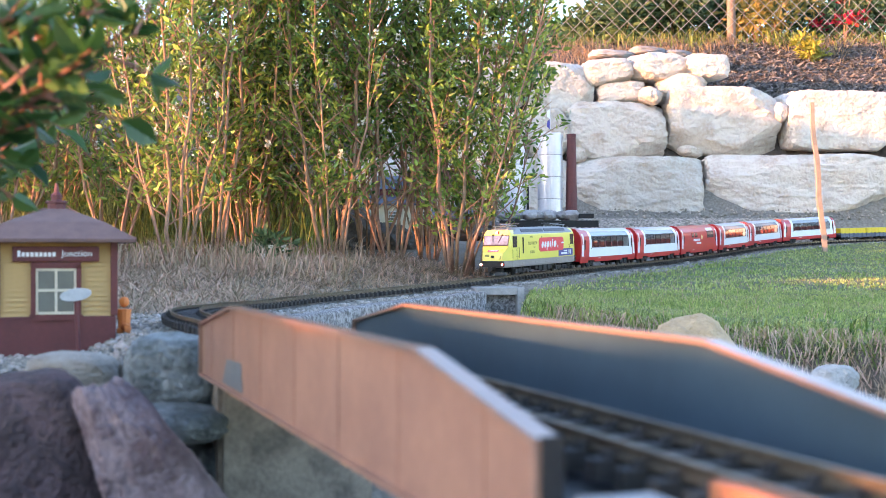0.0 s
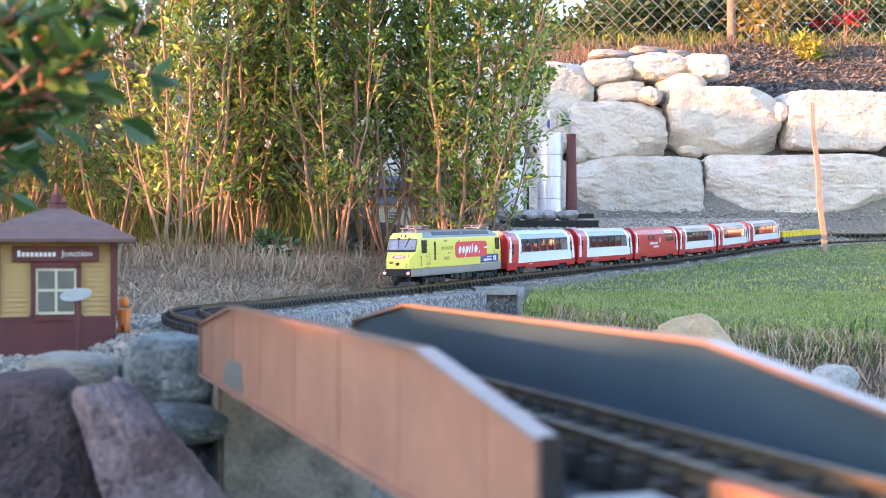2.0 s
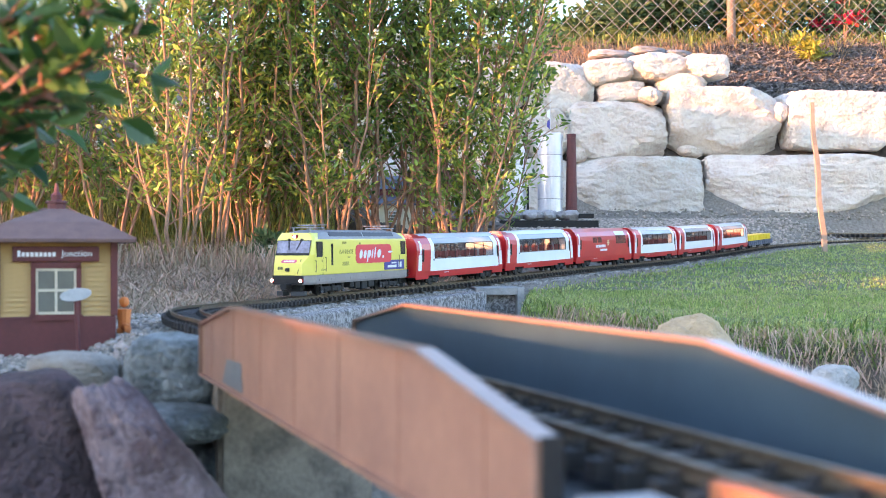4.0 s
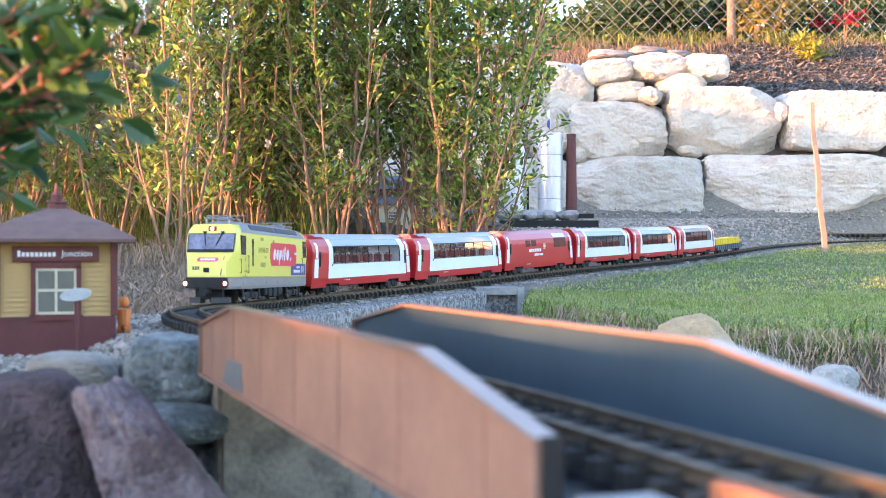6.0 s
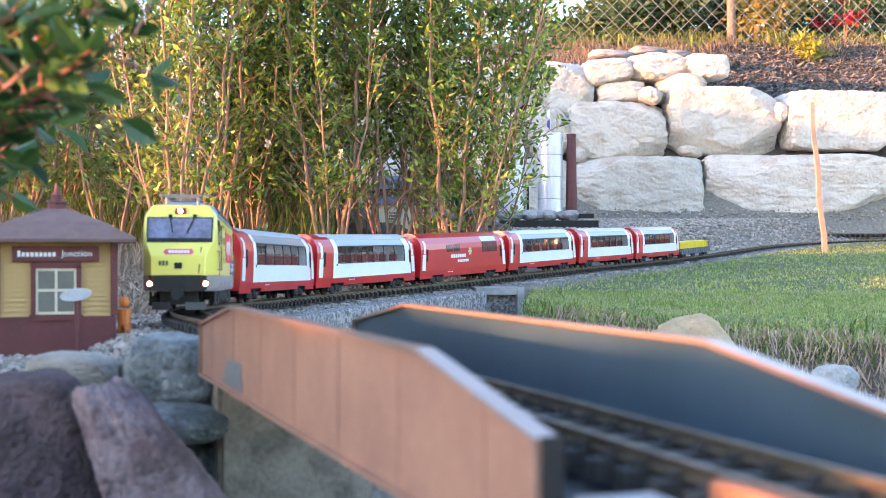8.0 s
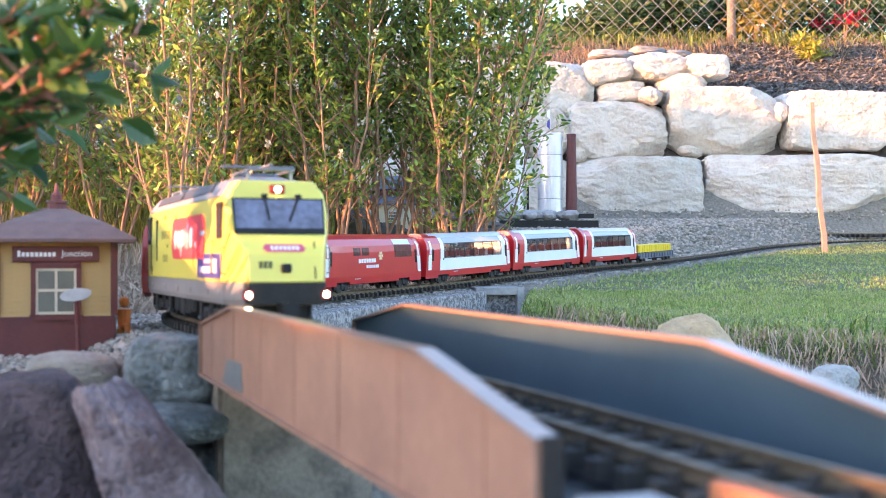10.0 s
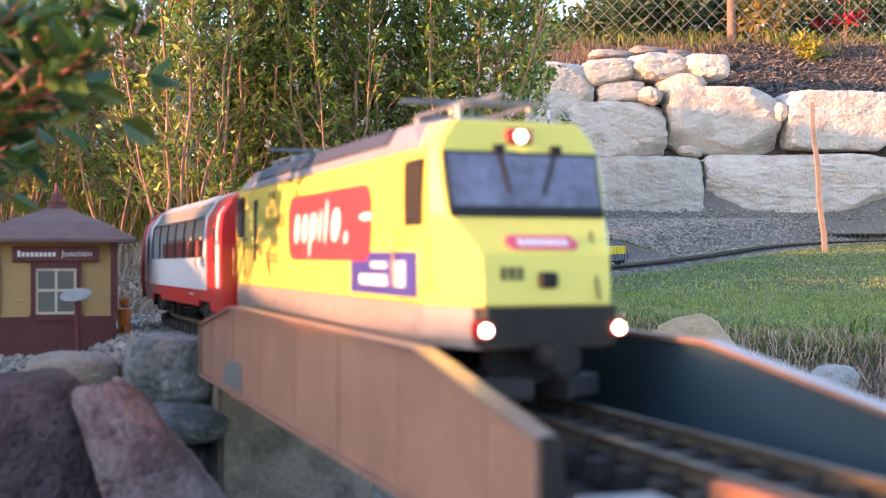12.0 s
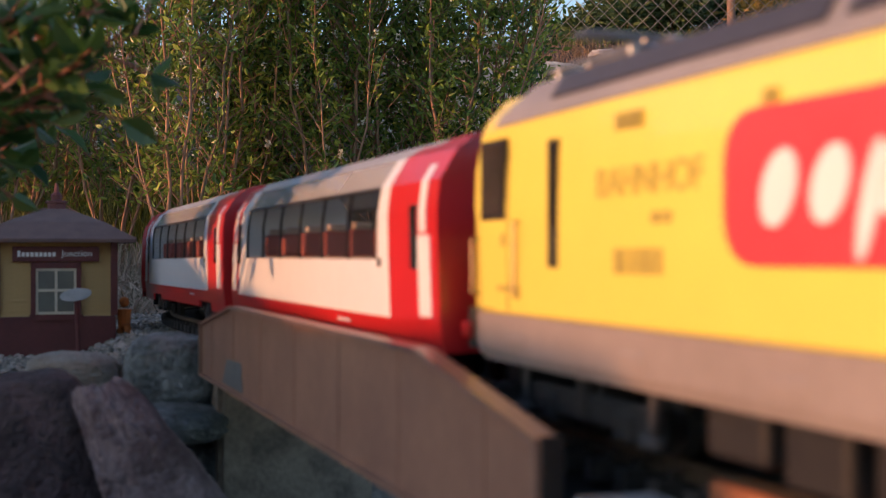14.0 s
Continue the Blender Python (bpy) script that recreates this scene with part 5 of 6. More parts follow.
# ---- station house ----
def station():
    t = thing("station_house", "small ochre and maroon model station house with brown roof", "model house", at=pose(-0.622, 1.93, -0.061, 0, 0, 17.5) @ Matrix.Scale(1.03, 4))
    w, d, base, top = 0.084, 0.075, 0.056, 0.168
    bm = bmesh.new()
    box(bm, -w - 0.003, w + 0.003, -d - 0.003, d + 0.003, -0.01, base, 0.002)
    part("wainscot", bm, M["maroon"], t, "maroon painted base wall")
    bm = bmesh.new()
    box(bm, -w + 0.003, w - 0.003, -d + 0.003, d - 0.003, base, top)
    part("wall", bm, M["siding"], t)
    n = 15
    hh = (top - base) / n
    bm = bmesh.new()
    loft(bm, [[Vector((x, -d + 0.003, 0)), Vector((x, -d - 0.0005, 0)), Vector((x, -d + 0.0022, hh * 0.98)), Vector((x, -d + 0.003, hh * 0.98))] for x in (-w, w)])
    front = as_mesh("siding_board", bm, M["siding"])
    bm = bmesh.new()
    loft(bm, [[Vector((-w + 0.003, y, 0)), Vector((-w - 0.0005, y, 0)), Vector((-w + 0.0022, y, hh * 0.98)), Vector((-w + 0.003, y, hh * 0.98))] for y in (-d, d)])
    flank = as_mesh("siding_board", bm, M["siding"])
    for i in range(n):
        for me, m in ((front, Matrix()), (flank, Matrix()), (flank, pose(0, 0, 0, 0, 0, 180))):
            ob = new("siding_board", me)
            ob.parent = t
            ob.matrix_basis = Matrix.Translation((0, 0, base + i * hh)) @ m
    for x in (-1, 1):
        for y in (-1, 1):
            bm = bmesh.new()
            box(bm, x * w - 0.005, x * w + 0.005, y * d - 0.005, y * d + 0.005, base, top, 0.001)
            part("corner_post", bm, M["maroon"], t)
    # hipped roof with overhang, fascia and finial
    e = 0.115
    bm = bmesh.new()
    loft(bm, [[Vector((sx * a, sy * a * 0.92, z)) for sx, sy in ((-1, -1), (1, -1), (1, 1), (-1, 1))] for a, z in ((e, top - 0.001), (e + 0.001, top + 0.004), (0.072, top + 0.030), (0.016, top + 0.052))])
    roof = part("roof", bm, M["shingle"], t, "hipped brown roof")
    bm = bmesh.new()
    for a in range(4):
        c, s = math.cos(a * math.pi / 2 + math.pi / 4), math.sin(a * math.pi / 2 + math.pi / 4)
        rod(bm, (c * 1.414 * e, s * 1.414 * e * 0.92, top + 0.005), (c * 0.024, s * 0.024, top + 0.052), 0.0015, 0.0015, 5)
    part("hip_ridge", bm, M["shingle"], roof)
    bm = bmesh.new()
    rings = [[Vector((r * math.cos(k * math.pi / 4), r * math.sin(k * math.pi / 4), top + z)) for k in range(8)] for z, r in ((0.048, 0.014), (0.060, 0.014), (0.061, 0.017), (0.064, 0.017), (0.066, 0.008), (0.074, 0.009), (0.078, 0.004), (0.092, 0.002))]
    loft(bm, rings)
    part("finial", bm, M["maroon"], roof, "dark red roof finial")
    # sign board with a part of its wording
    bm = bmesh.new()
    box(bm, -0.062, 0.062, -d - 0.008, -d - 0.004, 0.138, 0.161, 0.001)
    sign = part("sign_board", bm, M["maroon"], t, "maroon name board with pale letters")
    bm = bmesh.new()
    for i in range(9):
        a = -0.055 + i * 0.0062
        box(bm, a, a + 0.0046, -d - 0.0088, -d - 0.008, 0.1455, 0.1545 if i == 0 else 0.152)
    part("letter_bars", bm, M["white"], sign)
    tx = lettered("Junction", 0.0135, M["white"])
    tx.parent = sign
    tx.matrix_basis = pose(0.030, -d - 0.0088, 0.1460, 90, 0, 0)
    # window
    bm = bmesh.new()
    for x0, x1, z0, z1 in ((-0.036, -0.029, 0.054, 0.135), (0.029, 0.036, 0.054, 0.135), (-0.036, 0.036, 0.128, 0.137), (-0.038, 0.038, 0.050, 0.059)):
        box(bm, x0, x1, -d - 0.006, -d + 0.002, z0, z1)
    win = part("window", bm, M["maroon"], t, "maroon window surround")
    bm = bmesh.new()
    for x0, x1, z0, z1 in ((-0.029, -0.0255, 0.059, 0.128), (0.0255, 0.029, 0.059, 0.128), (-0.029, 0.029, 0.124, 0.128), (-0.029, 0.029, 0.059, 0.063), (-0.002, 0.002, 0.063, 0.124), (-0.0255, 0.0255, 0.093, 0.097)):
        box(bm, x0, x1, -d - 0.004, -d, z0, z1)
    part("sash", bm, M["cream_wall"], win, "cream glazing bars")
    for x in (-1, 1):
        for z0, z1 in ((0.063, 0.093), (0.097, 0.124)):
            bm = bmesh.new()
            box(bm, *sorted((x * 0.002, x * 0.0255)), -d - 0.0025, -d - 0.001, z0, z1)
            part("pane", bm, M["window_grey"], win, "dull grey pane")
    # oval sign on a leaning post
    s = thing("oval_sign", "white oval sign on a thin maroon post", "sign", at=pose(-0.546, 1.80, -0.064, 0, -3, 17))
    bm = bmesh.new()
    rod(bm, (0, 0, -0.01), (0, 0, 0.094), 0.0035, 0.003, 8)
    part("post", bm, M["maroon"], s)
    bm = bmesh.new()
    loft(bm, [[Vector((0.023 * k * math.cos(a), y, 0.096 + 0.0095 * k * math.sin(a) - 0.004 * k * math.cos(a) * -0.5)) for a in [m * math.pi / 12 for m in range(24)]] for y, k in ((0.001, 0.97), (-0.001, 1.0), (-0.004, 1.0), (-0.005, 0.96))])
    part("plate", bm, M["sign_face"], s)
    # plain seated figurine beside the house
    bm = bmesh.new()
    rod(bm, (0, 0, 0.030), (0, 0, 0.056), 0.008, 0.010, 10)
    rod(bm, (0, -0.004, 0.032), (0.004, -0.022, 0.030), 0.006, 0.005, 8)
    rod(bm, (0.004, -0.022, 0.032), (0.007, -0.024, 0.0), 0.005, 0.004, 8)
    bmesh.ops.create_uvsphere(bm, u_segments=10, v_segments=8, radius=0.0075, matrix=Matrix.Translation((0, 0, 0.066)))
    box(bm, -0.010, 0.010, -0.008, 0.012, 0.0, 0.030, 0.002)
    f = solo("figurine", bm, M["orange"], "small plain orange seated figurine by the house", "figurine")
    f.matrix_basis = pose(-0.513, 1.93, -0.060, 0, 0, 15) @ Matrix.Scale(1.15, 4)


station()


# ---- stones on the bank beside the bridge ----
M["grey_tan"] = material("grey_tan_stone", (0.40, 0.34, 0.28), (0.26, 0.215, 0.18), 0.9, scale=24, bump=0.8)
M["sand_rock"] = material("sand_rock", (0.55, 0.37, 0.21), (0.38, 0.25, 0.14), 0.9, scale=24, bump=0.8)
M["pale_rock"] = material("pale_rock", (0.42, 0.40, 0.37), (0.3, 0.28, 0.26), 0.9, scale=24, bump=0.8)


def bank_stones():
    g = "bank stones"
    stone("purple_stone", "big dark purple stone on the bank", -0.418, 1.20, -0.138, 0.175, 0.215, 0.14, M["purple_stone"], 61, (0, -10, 8), g, square=7.0, rough=0.05, facets=10)
    stone("pink_stone", "slanting pinkish grey stone on the bank", -0.276, 1.14, -0.127, 0.086, 0.215, 0.09, M["pink_stone"], 62, (0, -29, 10), g, square=5.0, rough=0.10, facets=14, taper=0.36)
    stone("slate_stone", "blue-grey slate boulder beside the bridge", -0.325, 1.46, -0.050, 0.118, 0.088, 0.12, M["slate"], 63, (0, 4, 12), g, square=3.4, rough=0.09, facets=14)
    stone("slate_stone", "flat blue-grey slate slab beside the bridge", -0.305, 1.39, -0.102, 0.118, 0.040, 0.14, M["slate"], 64, (0, 5, -8), g, square=2.4, rough=0.10, facets=10)
    stone("slate_stone", "dark slate stone low in the bank", -0.30, 1.45, -0.175, 0.13, 0.10, 0.12, M["slate"], 65, (0, 0, 10), g, square=3.5, rough=0.06)
    stone("tan_stone", "flat tan stone at the edge of the gravel", -0.463, 1.50, -0.055, 0.105, 0.050, 0.10, M["grey_tan"], 66, (0, 2, 5), g, square=3.0, rough=0.07)
    stone("purple_stone", "dark purple stone low in the bank", -0.56, 1.35, -0.15, 0.24, 0.19, 0.2, M["purple_stone"], 67, (0, 0, 20), g, square=3.5)
    stone("tan_rock", "tan sandstone rock at the lawn's edge", 0.545, 2.60, -0.118, 0.23, 0.16, 0.20, M["sand_rock"], 68, (0, 14, 20), g, square=1.5, rough=0.10, facets=12)
    stone("pale_rock", "small pale rock under the lawn's edge", 0.770, 2.36, -0.152, 0.085, 0.055, 0.08, M["pale_rock"], 69, (0, 0, 10), g, square=2.6, rough=0.08)


bank_stones()


# ---- block wall under the track ----
def block_wall():
    t = thing("block_wall", "low retaining wall of pebble-faced concrete blocks", "wall", kind="structure")
    s = 1.95
    while s < 4.2:
        a, b = s, s + 0.395
        bm = bmesh.new()
        rings = []
        k = 12
        for i in range(k + 1):
            f = a + (b - a) * i / k
            dent = 0.003 if i % 3 == 0 and 0 < i < k else 0.0
            lo, hi = -0.25, -0.027
            rings.append([beside(f, o, z) for o, z in ((0.13, hi), (0.183 - dent, hi), (0.187 - dent, hi - 0.005), (0.187 - dent, lo), (0.13, lo))])
        loft(bm, rings)
        ob = part("block", bm, M["block"], t)
        s += 0.40
    # open-ended hollow block
    m = Matrix.Translation(beside(4.47, 0.170, -0.113)) @ pose(0, 0, 0, 0, 0, 6)
    bm = bmesh.new()
    box(bm, -0.085, -0.060, -0.06, 0.10, -0.1, 0.095, 0.003)
    box(bm, 0.060, 0.085, -0.06, 0.10, -0.1, 0.095, 0.003)
    box(bm, -0.060, 0.060, -0.06, 0.10, 0.068, 0.095, 0.003)
    ob = part("hollow_block", bm, M["block_plain"], t, "grey hollow concrete block end")
    ob.matrix_basis = m
    bm = bmesh.new()
    box(bm, -0.0595, 0.0595, -0.020, 0.04, -0.1, 0.0675)
    part("core_fill", bm, M["block"], ob, "pebbly fill inside the block")


block_wall()


# ---- model village, silos and trough behind the shrubs ----
def model_house(name, label, x, y, z, w, d, h, rise, wall, roof, turn=0.0, upper=None, windows=3):
    t = thing(name, label, "model house", "model village", at=pose(x, y, z, 0, 0, turn))
    bm = bmesh.new()
    box(bm, -w / 2, w / 2, -d / 2, d / 2, -0.06, h, 0.003)
    part("wall", bm, wall, t)
    bm = bmesh.new()
    o = 0.03
    loft(bm, [[Vector((x_, y_, z_)) for y_, z_ in ((-d / 2 - o, h - 0.005), (0, h + rise), (d / 2 + o, h - 0.005), (d / 2 + o, h + 0.007), (0, h + rise + 0.014), (-d / 2 - o, h + 0.007))] for x_ in (-w / 2 - o, w / 2 + o)])
    part("roof", bm, roof, t)
    for i in range(windows):
        cx = -w / 2 + w * (i + 0.6) / windows
        bm = bmesh.new()
        box(bm, cx - 0.03, cx + 0.03, -d / 2 - 0.006, -d / 2 + 0.002, h * 0.42, h * 0.78)
        wd = part("window", bm, M["white"], t)
        for a in range(4):
            for b in range(3):
                bm = bmesh.new()
                x0, z0 = cx - 0.027 + a * 0.0138, h * 0.44 + b * h * 0.11
                box(bm, x0, x0 + 0.012, -d / 2 - 0.0075, -d / 2 - 0.005, z0, z0 + h * 0.095)
                part("pane", bm, M["window_grey"], wd)
    if upper:
        uw, uh = upper
        bm = bmesh.new()
        box(bm, -uw / 2 + 0.05, uw / 2 + 0.05, -d / 4, d / 2, h, h + uh, 0.003)
        part("upper_storey", bm, M["maroon"], t, "maroon upper storey")
        bm = bmesh.new()
        loft(bm, [[Vector((x_ + 0.05, y_, z_)) for y_, z_ in ((-d / 4 - 0.02, h + uh), (d * 0.12, h + uh + 0.09), (d / 2 + 0.02, h + uh))] for x_ in (-uw / 2 - 0.02, uw / 2 + 0.02)])
        part("upper_roof", bm, roof, t)
    return t


def silo(x, y, z0, z1, r, name="silo"):
    t = thing(name, "tall pale metal silo of stacked drums", "silo", "silos", at=pose(x, y, z0))
    n = 4
    hh = (z1 - z0) / n
    for i in range(n):
        bm = bmesh.new()
        loft(bm, [[Vector((rr * math.cos(k * math.pi / 16), rr * math.sin(k * math.pi / 16), z)) for k in range(32)] for z, rr in
                  ((i * hh + 0.002, r * 0.985), (i * hh + 0.008, r), ((i + 1) * hh - 0.008, r), ((i + 1) * hh - 0.002, r * 0.985))])
        part("drum", bm, M["silo"], t, smooth=False)
        bm = bmesh.new()
        rod(bm, (0, 0, i * hh - 0.002), (0, 0, i * hh + 0.002), r * 0.975, r * 0.975, 32)
        part("seam", bm, M["roof_grey"], t)
    return t


def village():
    model_house("model_house", "cream model house with slate-blue roof", -0.34, 7.5, 0.23, 0.50, 0.34, 0.17, 0.085, M["cream_wall"], M["slate_roof"], 6, (0.22, 0.10), 3)
    model_house("model_house", "maroon and cream model house behind the shrubs", 0.0, 8.1, 0.29, 0.36, 0.3, 0.26, 0.11, M["cream_wall"], M["maroon"], -8, None, 2)
    model_house("model_house", "small red model shed with dark roof", 0.06, 7.3, 0.21, 0.20, 0.2, 0.10, 0.05, M["red_end"], M["slate_roof"], 0, None, 1)
    bm = bmesh.new()
    box(bm, -0.10, 0.10, -0.03, 0.03, 0, 0.15, 0.004)
    o = solo("dark_panel", bm, M["black"], "dark plastic tub behind the shrubs", "tub")
    o.matrix_basis = pose(-0.06, 6.2, 0.13, 0, 0, 8)
    silo(0.755, 8.45, 0.33, 0.95, 0.088)
    silo(0.500, 8.45, 0.33, 0.86, 0.085)
    t = thing("flag", "small blue and white flag on a thin pole", "flag", at=pose(0.755, 8.45, 0.95))
    bm = bmesh.new()
    rod(bm, (0, 0, 0), (0, 0, 0.24), 0.003, 0.002, 6)
    part("pole", bm, M["silo"], t)
    for k, (z0, z1, m) in enumerate(((0.03, 0.10, "flag_blue"), (0.10, 0.17, "white"))):
        bm = bmesh.new()
        loft(bm, [[Vector((x, 0.001 * sgn + 0.004 * math.sin(x * 200), z)) for x, z in ((-0.002, z1), (-0.002, z0), (-0.022, z0 + 0.02), (-0.018, z1 - 0.01))] for sgn in (-1, 1)])
        part("cloth", bm, M[m], t)
    bm = bmesh.new()
    rod(bm, (0, 0, -0.02), (0, 0, 0.60), 0.044, 0.030, 14)
    rod(bm, (0, 0, 0.58), (0, 0, 0.605), 0.034, 0.034, 14)
    c = solo("chimney", bm, M["maroon"], "tall maroon tapered chimney beside the silo", "chimney")
    c.matrix_basis = pose(0.905, 8.45, 0.34)
    bm = bmesh.new()
    rod(bm, (0, 0, 0), (0, 0, 0.24), 0.008, 0.008, 8)
    c = solo("post", bm, M["black"], "thin black post between the silos", "post")
    c.matrix_basis = pose(0.595, 8.4, 0.33)
    # dark trough with grey stones
    t = thing("trough", "long black trough filled with grey stones", "trough", at=pose(0.69, 7.9, 0.290, 0, 0, 3))
    bm = bmesh.new()
    box(bm, -0.32, 0.33, -0.05, 0.05, -0.06, 0.030, 0.004)
    box(bm, 0.20, 0.30, -0.04, 0.04, 0.045, 0.075, 0.004)
    part("body", bm, M["black"], t)
    rng = random.Random(3)
    for i in range(22):
        bm = bmesh.new()
        bmesh.ops.create_icosphere(bm, subdivisions=2, radius=1)
        for v in bm.verts:
            v.co *= 1 + 0.25 * noise.noise(v.co * 1.5 + Vector((i, 0, 0)))
        s = rng.uniform(0.025, 0.055)
        me = as_mesh("stone", bm, M["pebble_grey"])
        o = new("stone", me)
        o.parent = t
        o.matrix_basis = pose(-0.30 + 0.48 * i / 22 + rng.uniform(-0.02, 0.02), rng.uniform(-0.03, 0.03), 0.050 + s * 0.3, 0, 0, rng.uniform(0, 360)) @ Matrix.Diagonal((s * 1.2, s, s * 0.7, 1))
    # heaps of soil
    for x, y, w, h in ((-0.72, 6.1, 0.5, 0.20), (-0.48, 6.0, 0.42, 0.19), (-0.3, 6.0, 0.3, 0.12), (0.2, 6.9, 0.4, 0.10)):
        stone("earth_mound", "mound of dark stony soil", x, y, float(gz(x, y)) + h * 0.25, w, h * 1.6, 0.4, M["heap"], int(70 + x * 10), (0, 0, 20), "soil heaps", square=2.0, rough=0.22, facets=2)
    # wooden stake
    bm = bmesh.new()
    rings = []
    for j in range(9):
        f = j / 8
        rings.append([Vector((-0.085 * f + 0.006 * math.sin(j * 1.7) + sx, sy, 0.96 * f)) for sx, sy in ((-0.016 + 0.004 * f, -0.01), (0.016 - 0.004 * f, -0.01), (0.016 - 0.004 * f, 0.01), (-0.016 + 0.004 * f, 0.01))])
    loft(bm, rings)
    o = solo("wooden_stake", bm, M["wood"], "rough leaning wooden stake in the grass", "stake")
    o.matrix_basis = pose(2.42, 7.6, 0.10)


M["pebble_grey"] = material("grey_stone", (0.30, 0.29, 0.29), (0.2, 0.19, 0.19), 0.85, scale=3, per_object=0.3)
M["heap"] = material("dark_heap", (0.12, 0.10, 0.085), (0.06, 0.05, 0.045), 0.95, scale=25, bump=1.0)
village()


# ---- second track along the foot of the wall ----
def siding_track():
    t = thing("siding_track", "second garden railway track along the stone wall", "track", kind="structure")
    for dy in (-0.0225, 0.0225):
        bm = bmesh.new()
        loft(bm, [[Vector((x, 8.95 + dy + 0.03 * (x - 1) - a, 0.245 + 0.004 * x + b)) for a, b in RAIL] for x in np.arange(1.0, 4.6, 0.2)])
        part("rail", bm, M["rail"], t)
    bm = bmesh.new()
    for x in np.arange(1.0, 4.5, 0.04):
        y, z = 8.95 + 0.03 * (x - 1), 0.245 + 0.004 * x
        box(bm, x - 0.008, x + 0.008, y - 0.05, y + 0.05, z - 0.03, z - 0.008)
    tagged(part("sleepers", bm, M["sleeper"], t), kind="stuff")


siding_track()


# ---- fence, hedge and plants on top of the bank ----
def fence():
    t = thing("chain_link_fence", "grey chain link fence on wooden posts", "fence")
    y, x0, x1, z0, z1 = 11.3, 0.7, 5.6, 2.03, 3.0
    step, r = 0.145, 0.0030
    bm = bmesh.new()
    hgt = z1 - z0
    n = int((x1 - x0 + hgt) / step)
    for i in range(n):
        for sgn in (1, -1):
            s = x0 - hgt + i * step if sgn > 0 else x0 + i * step
            a = Vector((s, y + 0.002 * sgn, z0))
            b = Vector((s + hgt * sgn, y + 0.002 * sgn, z1))
            rod(bm, a, b, r, r, 4, False)
    tagged(part("wire_mesh", bm, M["wire"], t, "grey diamond wire mesh"), kind="stuff")
    for x in (2.735, 5.0, 0.9):
        bm = bmesh.new()
        rings = []
        for j in range(6):
            rings.append([Vector((x + (0.046 - 0.002 * j) * math.cos(k * math.pi / 5) + 0.004 * math.sin(j), y + 0.08 + 0.046 * math.sin(k * math.pi / 5), 1.8 + 0.25 * j)) for k in range(10)])
        loft(bm, rings)
        part("post", bm, M["wood_old"], t, "weathered wooden fence post", smooth=True)


M["wire"] = material("galvanised_wire", (0.30, 0.29, 0.28), (0.22, 0.22, 0.21), 0.5, 0.4, scale=20)
M["wood_old"] = material("old_post", (0.30, 0.19, 0.14), (0.2, 0.13, 0.10), 0.85, scale=15, bump=0.3)
fence()


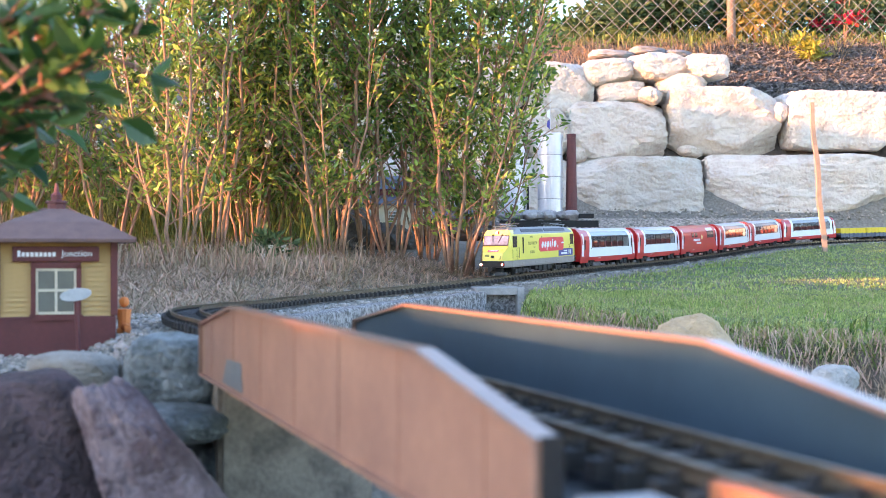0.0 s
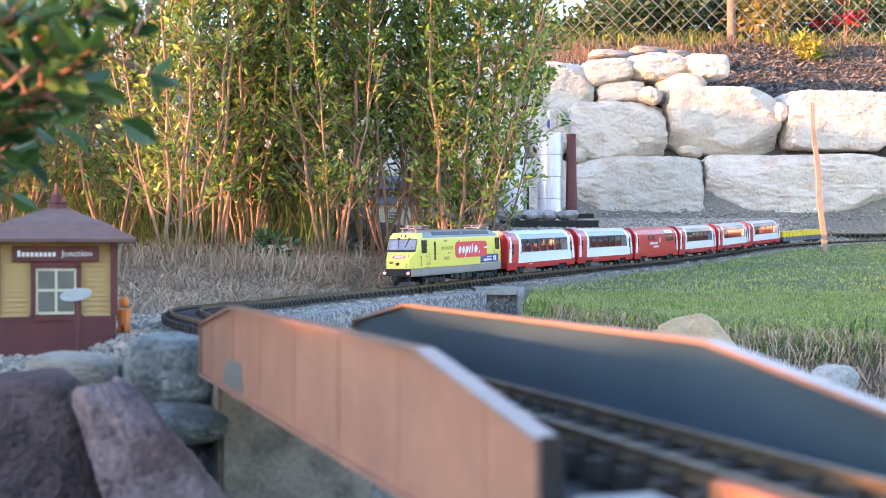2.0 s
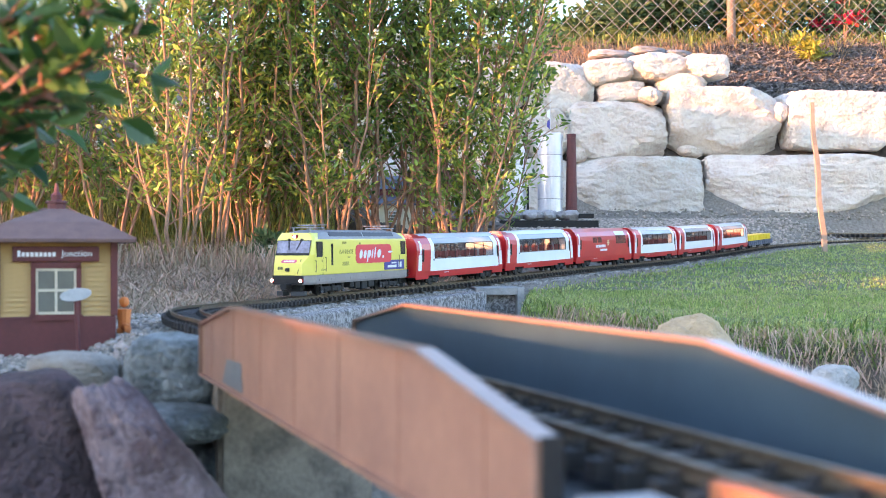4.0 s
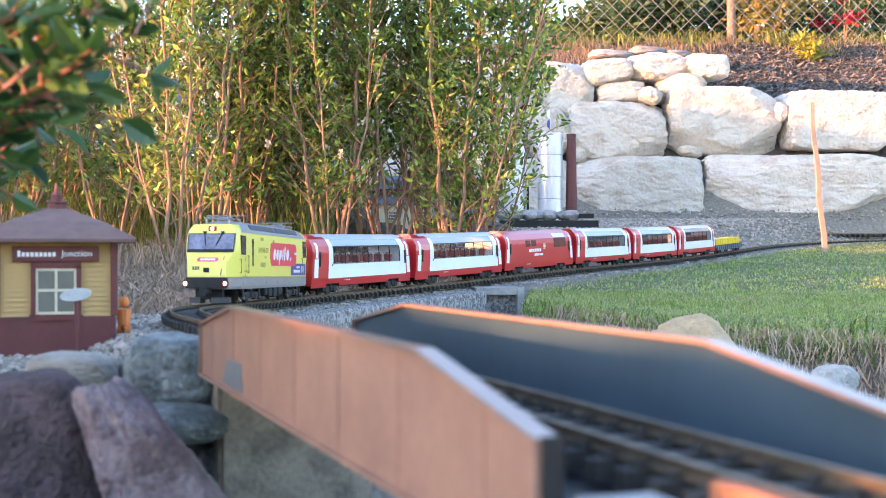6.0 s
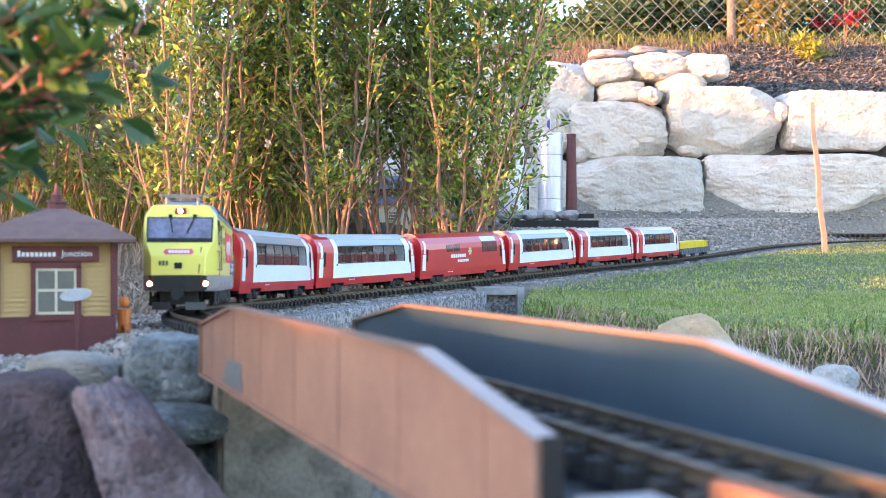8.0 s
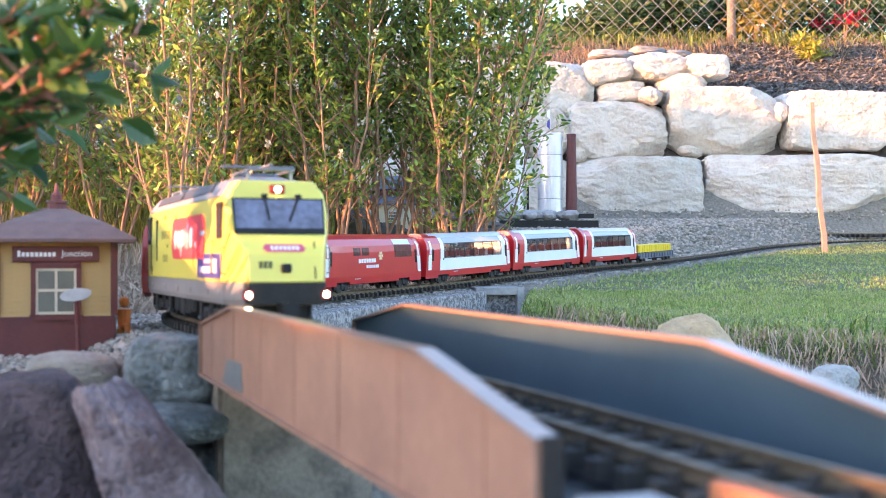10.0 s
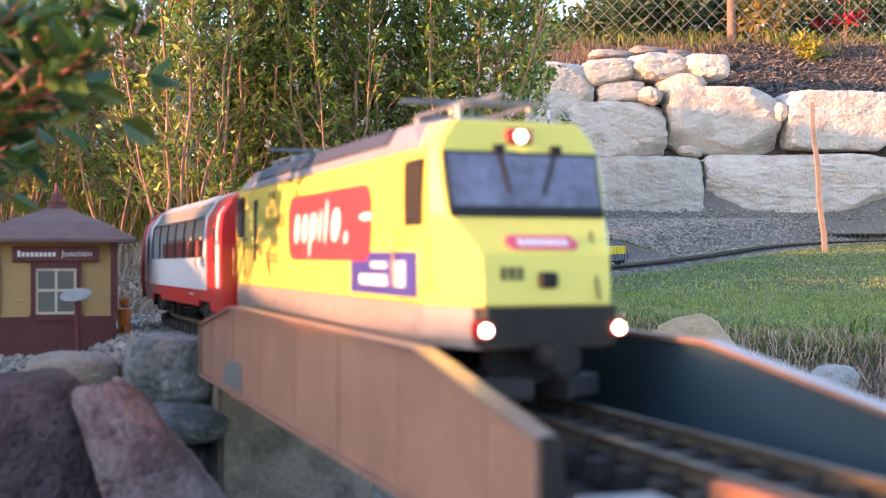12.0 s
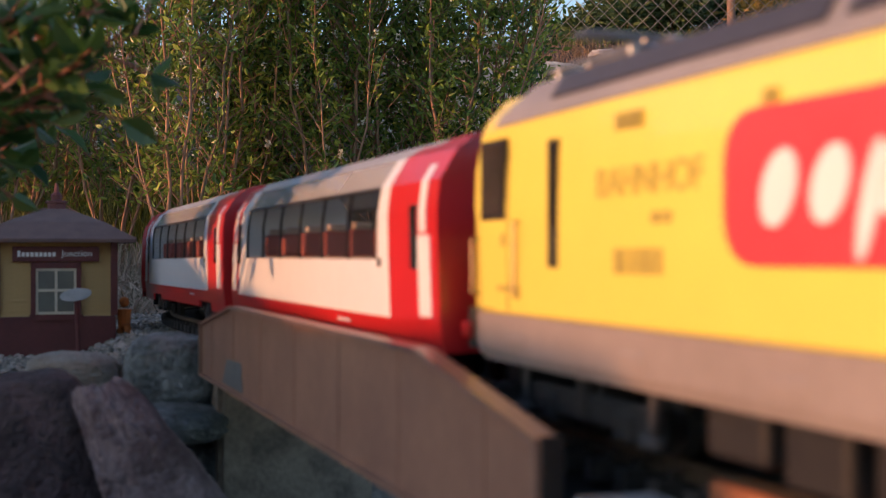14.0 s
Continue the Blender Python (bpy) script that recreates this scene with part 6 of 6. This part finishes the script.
def bush(name, label, x, y, z, rx, rz, count, leaf, mat, seed, category="bush", blossom=None):
    rng = random.Random(seed)
    t = thing(name, label, category, at=pose(x, y, z))
    bm = bmesh.new()
    spots, ways = [], []
    lumps = []
    for i in range(9):
        an = rng.uniform(0, 6.3)
        e = Vector((math.cos(an) * rx * rng.uniform(0.2, 0.9), math.sin(an) * rx * 0.6, rz * rng.uniform(0.5, 1.0)))
        rod(bm, (0, 0, -0.05), e, 0.010 * rx / 0.3, 0.004, 5)
        lumps.append((e, rng.uniform(0.3, 0.55) * rx))
    part("branches", bm, M["bark"], t)
    for i in range(count):
        e, r = rng.choice(lumps)
        d = Vector((rng.gauss(0, 1), rng.gauss(0, 1), rng.gauss(0, 1))).normalized()
        f = rng.random() ** 0.5
        if rng.random() < 0.3:
            q = e * rng.random() + d * r * 0.3
        else:
            q = e + d * r * f
        spots.append(q)
        ways.append(d + Vector((rng.uniform(-0.6, 0.6), rng.uniform(-0.6, 0.6), rng.uniform(-0.3, 0.5))))
    leaf_cloud("crown", spots, ways, leaf, mat, t, seed)
    if blossom:
        m, n, size = blossom
        fs, fw = [], []
        for i in range(n):
            e, r = rng.choice(lumps)
            c = e + Vector((rng.gauss(0, 1), rng.gauss(0, 1), rng.gauss(0, 1))).normalized() * r
            for k in range(24):
                fs.append(c + Vector((rng.gauss(0, 1), rng.gauss(0, 1), rng.gauss(0, 1))) * size * 0.3)
                fw.append((rng.uniform(-1, 1), rng.uniform(-1, 0.2), rng.uniform(-1, 1)))
        leaf_cloud("blossoms", fs, fw, size * 0.6, m, t, seed + 1, wide=0.8)
    return t


for i, (x, y, rx, rz, n) in enumerate(((1.75, 12.2, 0.55, 0.50, 2400), (2.35, 12.2, 0.6, 0.75, 2800), (2.0, 12.7, 0.6, 0.65, 2200), (3.0, 12.6, 0.5, 0.85, 2000), (1.3, 12.8, 0.5, 0.36, 1500), (4.5, 12.6, 0.7, 0.9, 2600), (3.9, 13.0, 0.6, 0.8, 2000))):
    bush("hedge_bush", "dark green bush behind the fence", x, y, float(gz(x, y)), rx, rz, n, 0.085, M["leaf_dark"], 200 + i)
# yellow leaf colour carries the sunlight falling on this bush
bush("autumn_bush", "bush behind the fence, leaves coloured yellow as if sunlit", 3.25, 12.0, 2.1, 0.5, 0.6, 900, 0.08, M["leaf_sunlit"], 220)
bush("rose_bush", "rose bush with dark red flowers", 3.95, 11.8, 2.1, 0.45, 0.5, 500, 0.07, M["leaf_dark"], 221, blossom=(M["flower_red"], 9, 0.09))
bush("yellow_plant", "small yellow-green plant growing in the mulch", 3.30, 10.75, 1.75, 0.13, 0.30, 420, 0.06, M["leaf_bright"], 222, "plant")
bush("low_weed", "low green weed at the foot of a shrub", -0.68, 4.75, float(gz(-0.68, 4.75)), 0.10, 0.10, 260, 0.035, M["leaf_dark"], 223, "plant", blossom=(M["blossom"], 5, 0.015))
for i, (x, z, w) in enumerate(((1.45, 1.80, 0.4), (1.75, 1.83, 0.3), (2.0, 1.80, 0.25))):
    stone("flat_stone", "flat grey stone on the bank", x, 10.3, z, w, 0.09, 0.3, M["pebble_grey"], 300 + i, (0, 3, 10), "bank top stones", square=3.0)


# ---- motion of the train ----
def motions():
    for ob, back, length in TRAIN:
        walk(ob, [(t / 4, vehicle_pose(t / 4, back, length)) for t in range(57)])


motions()
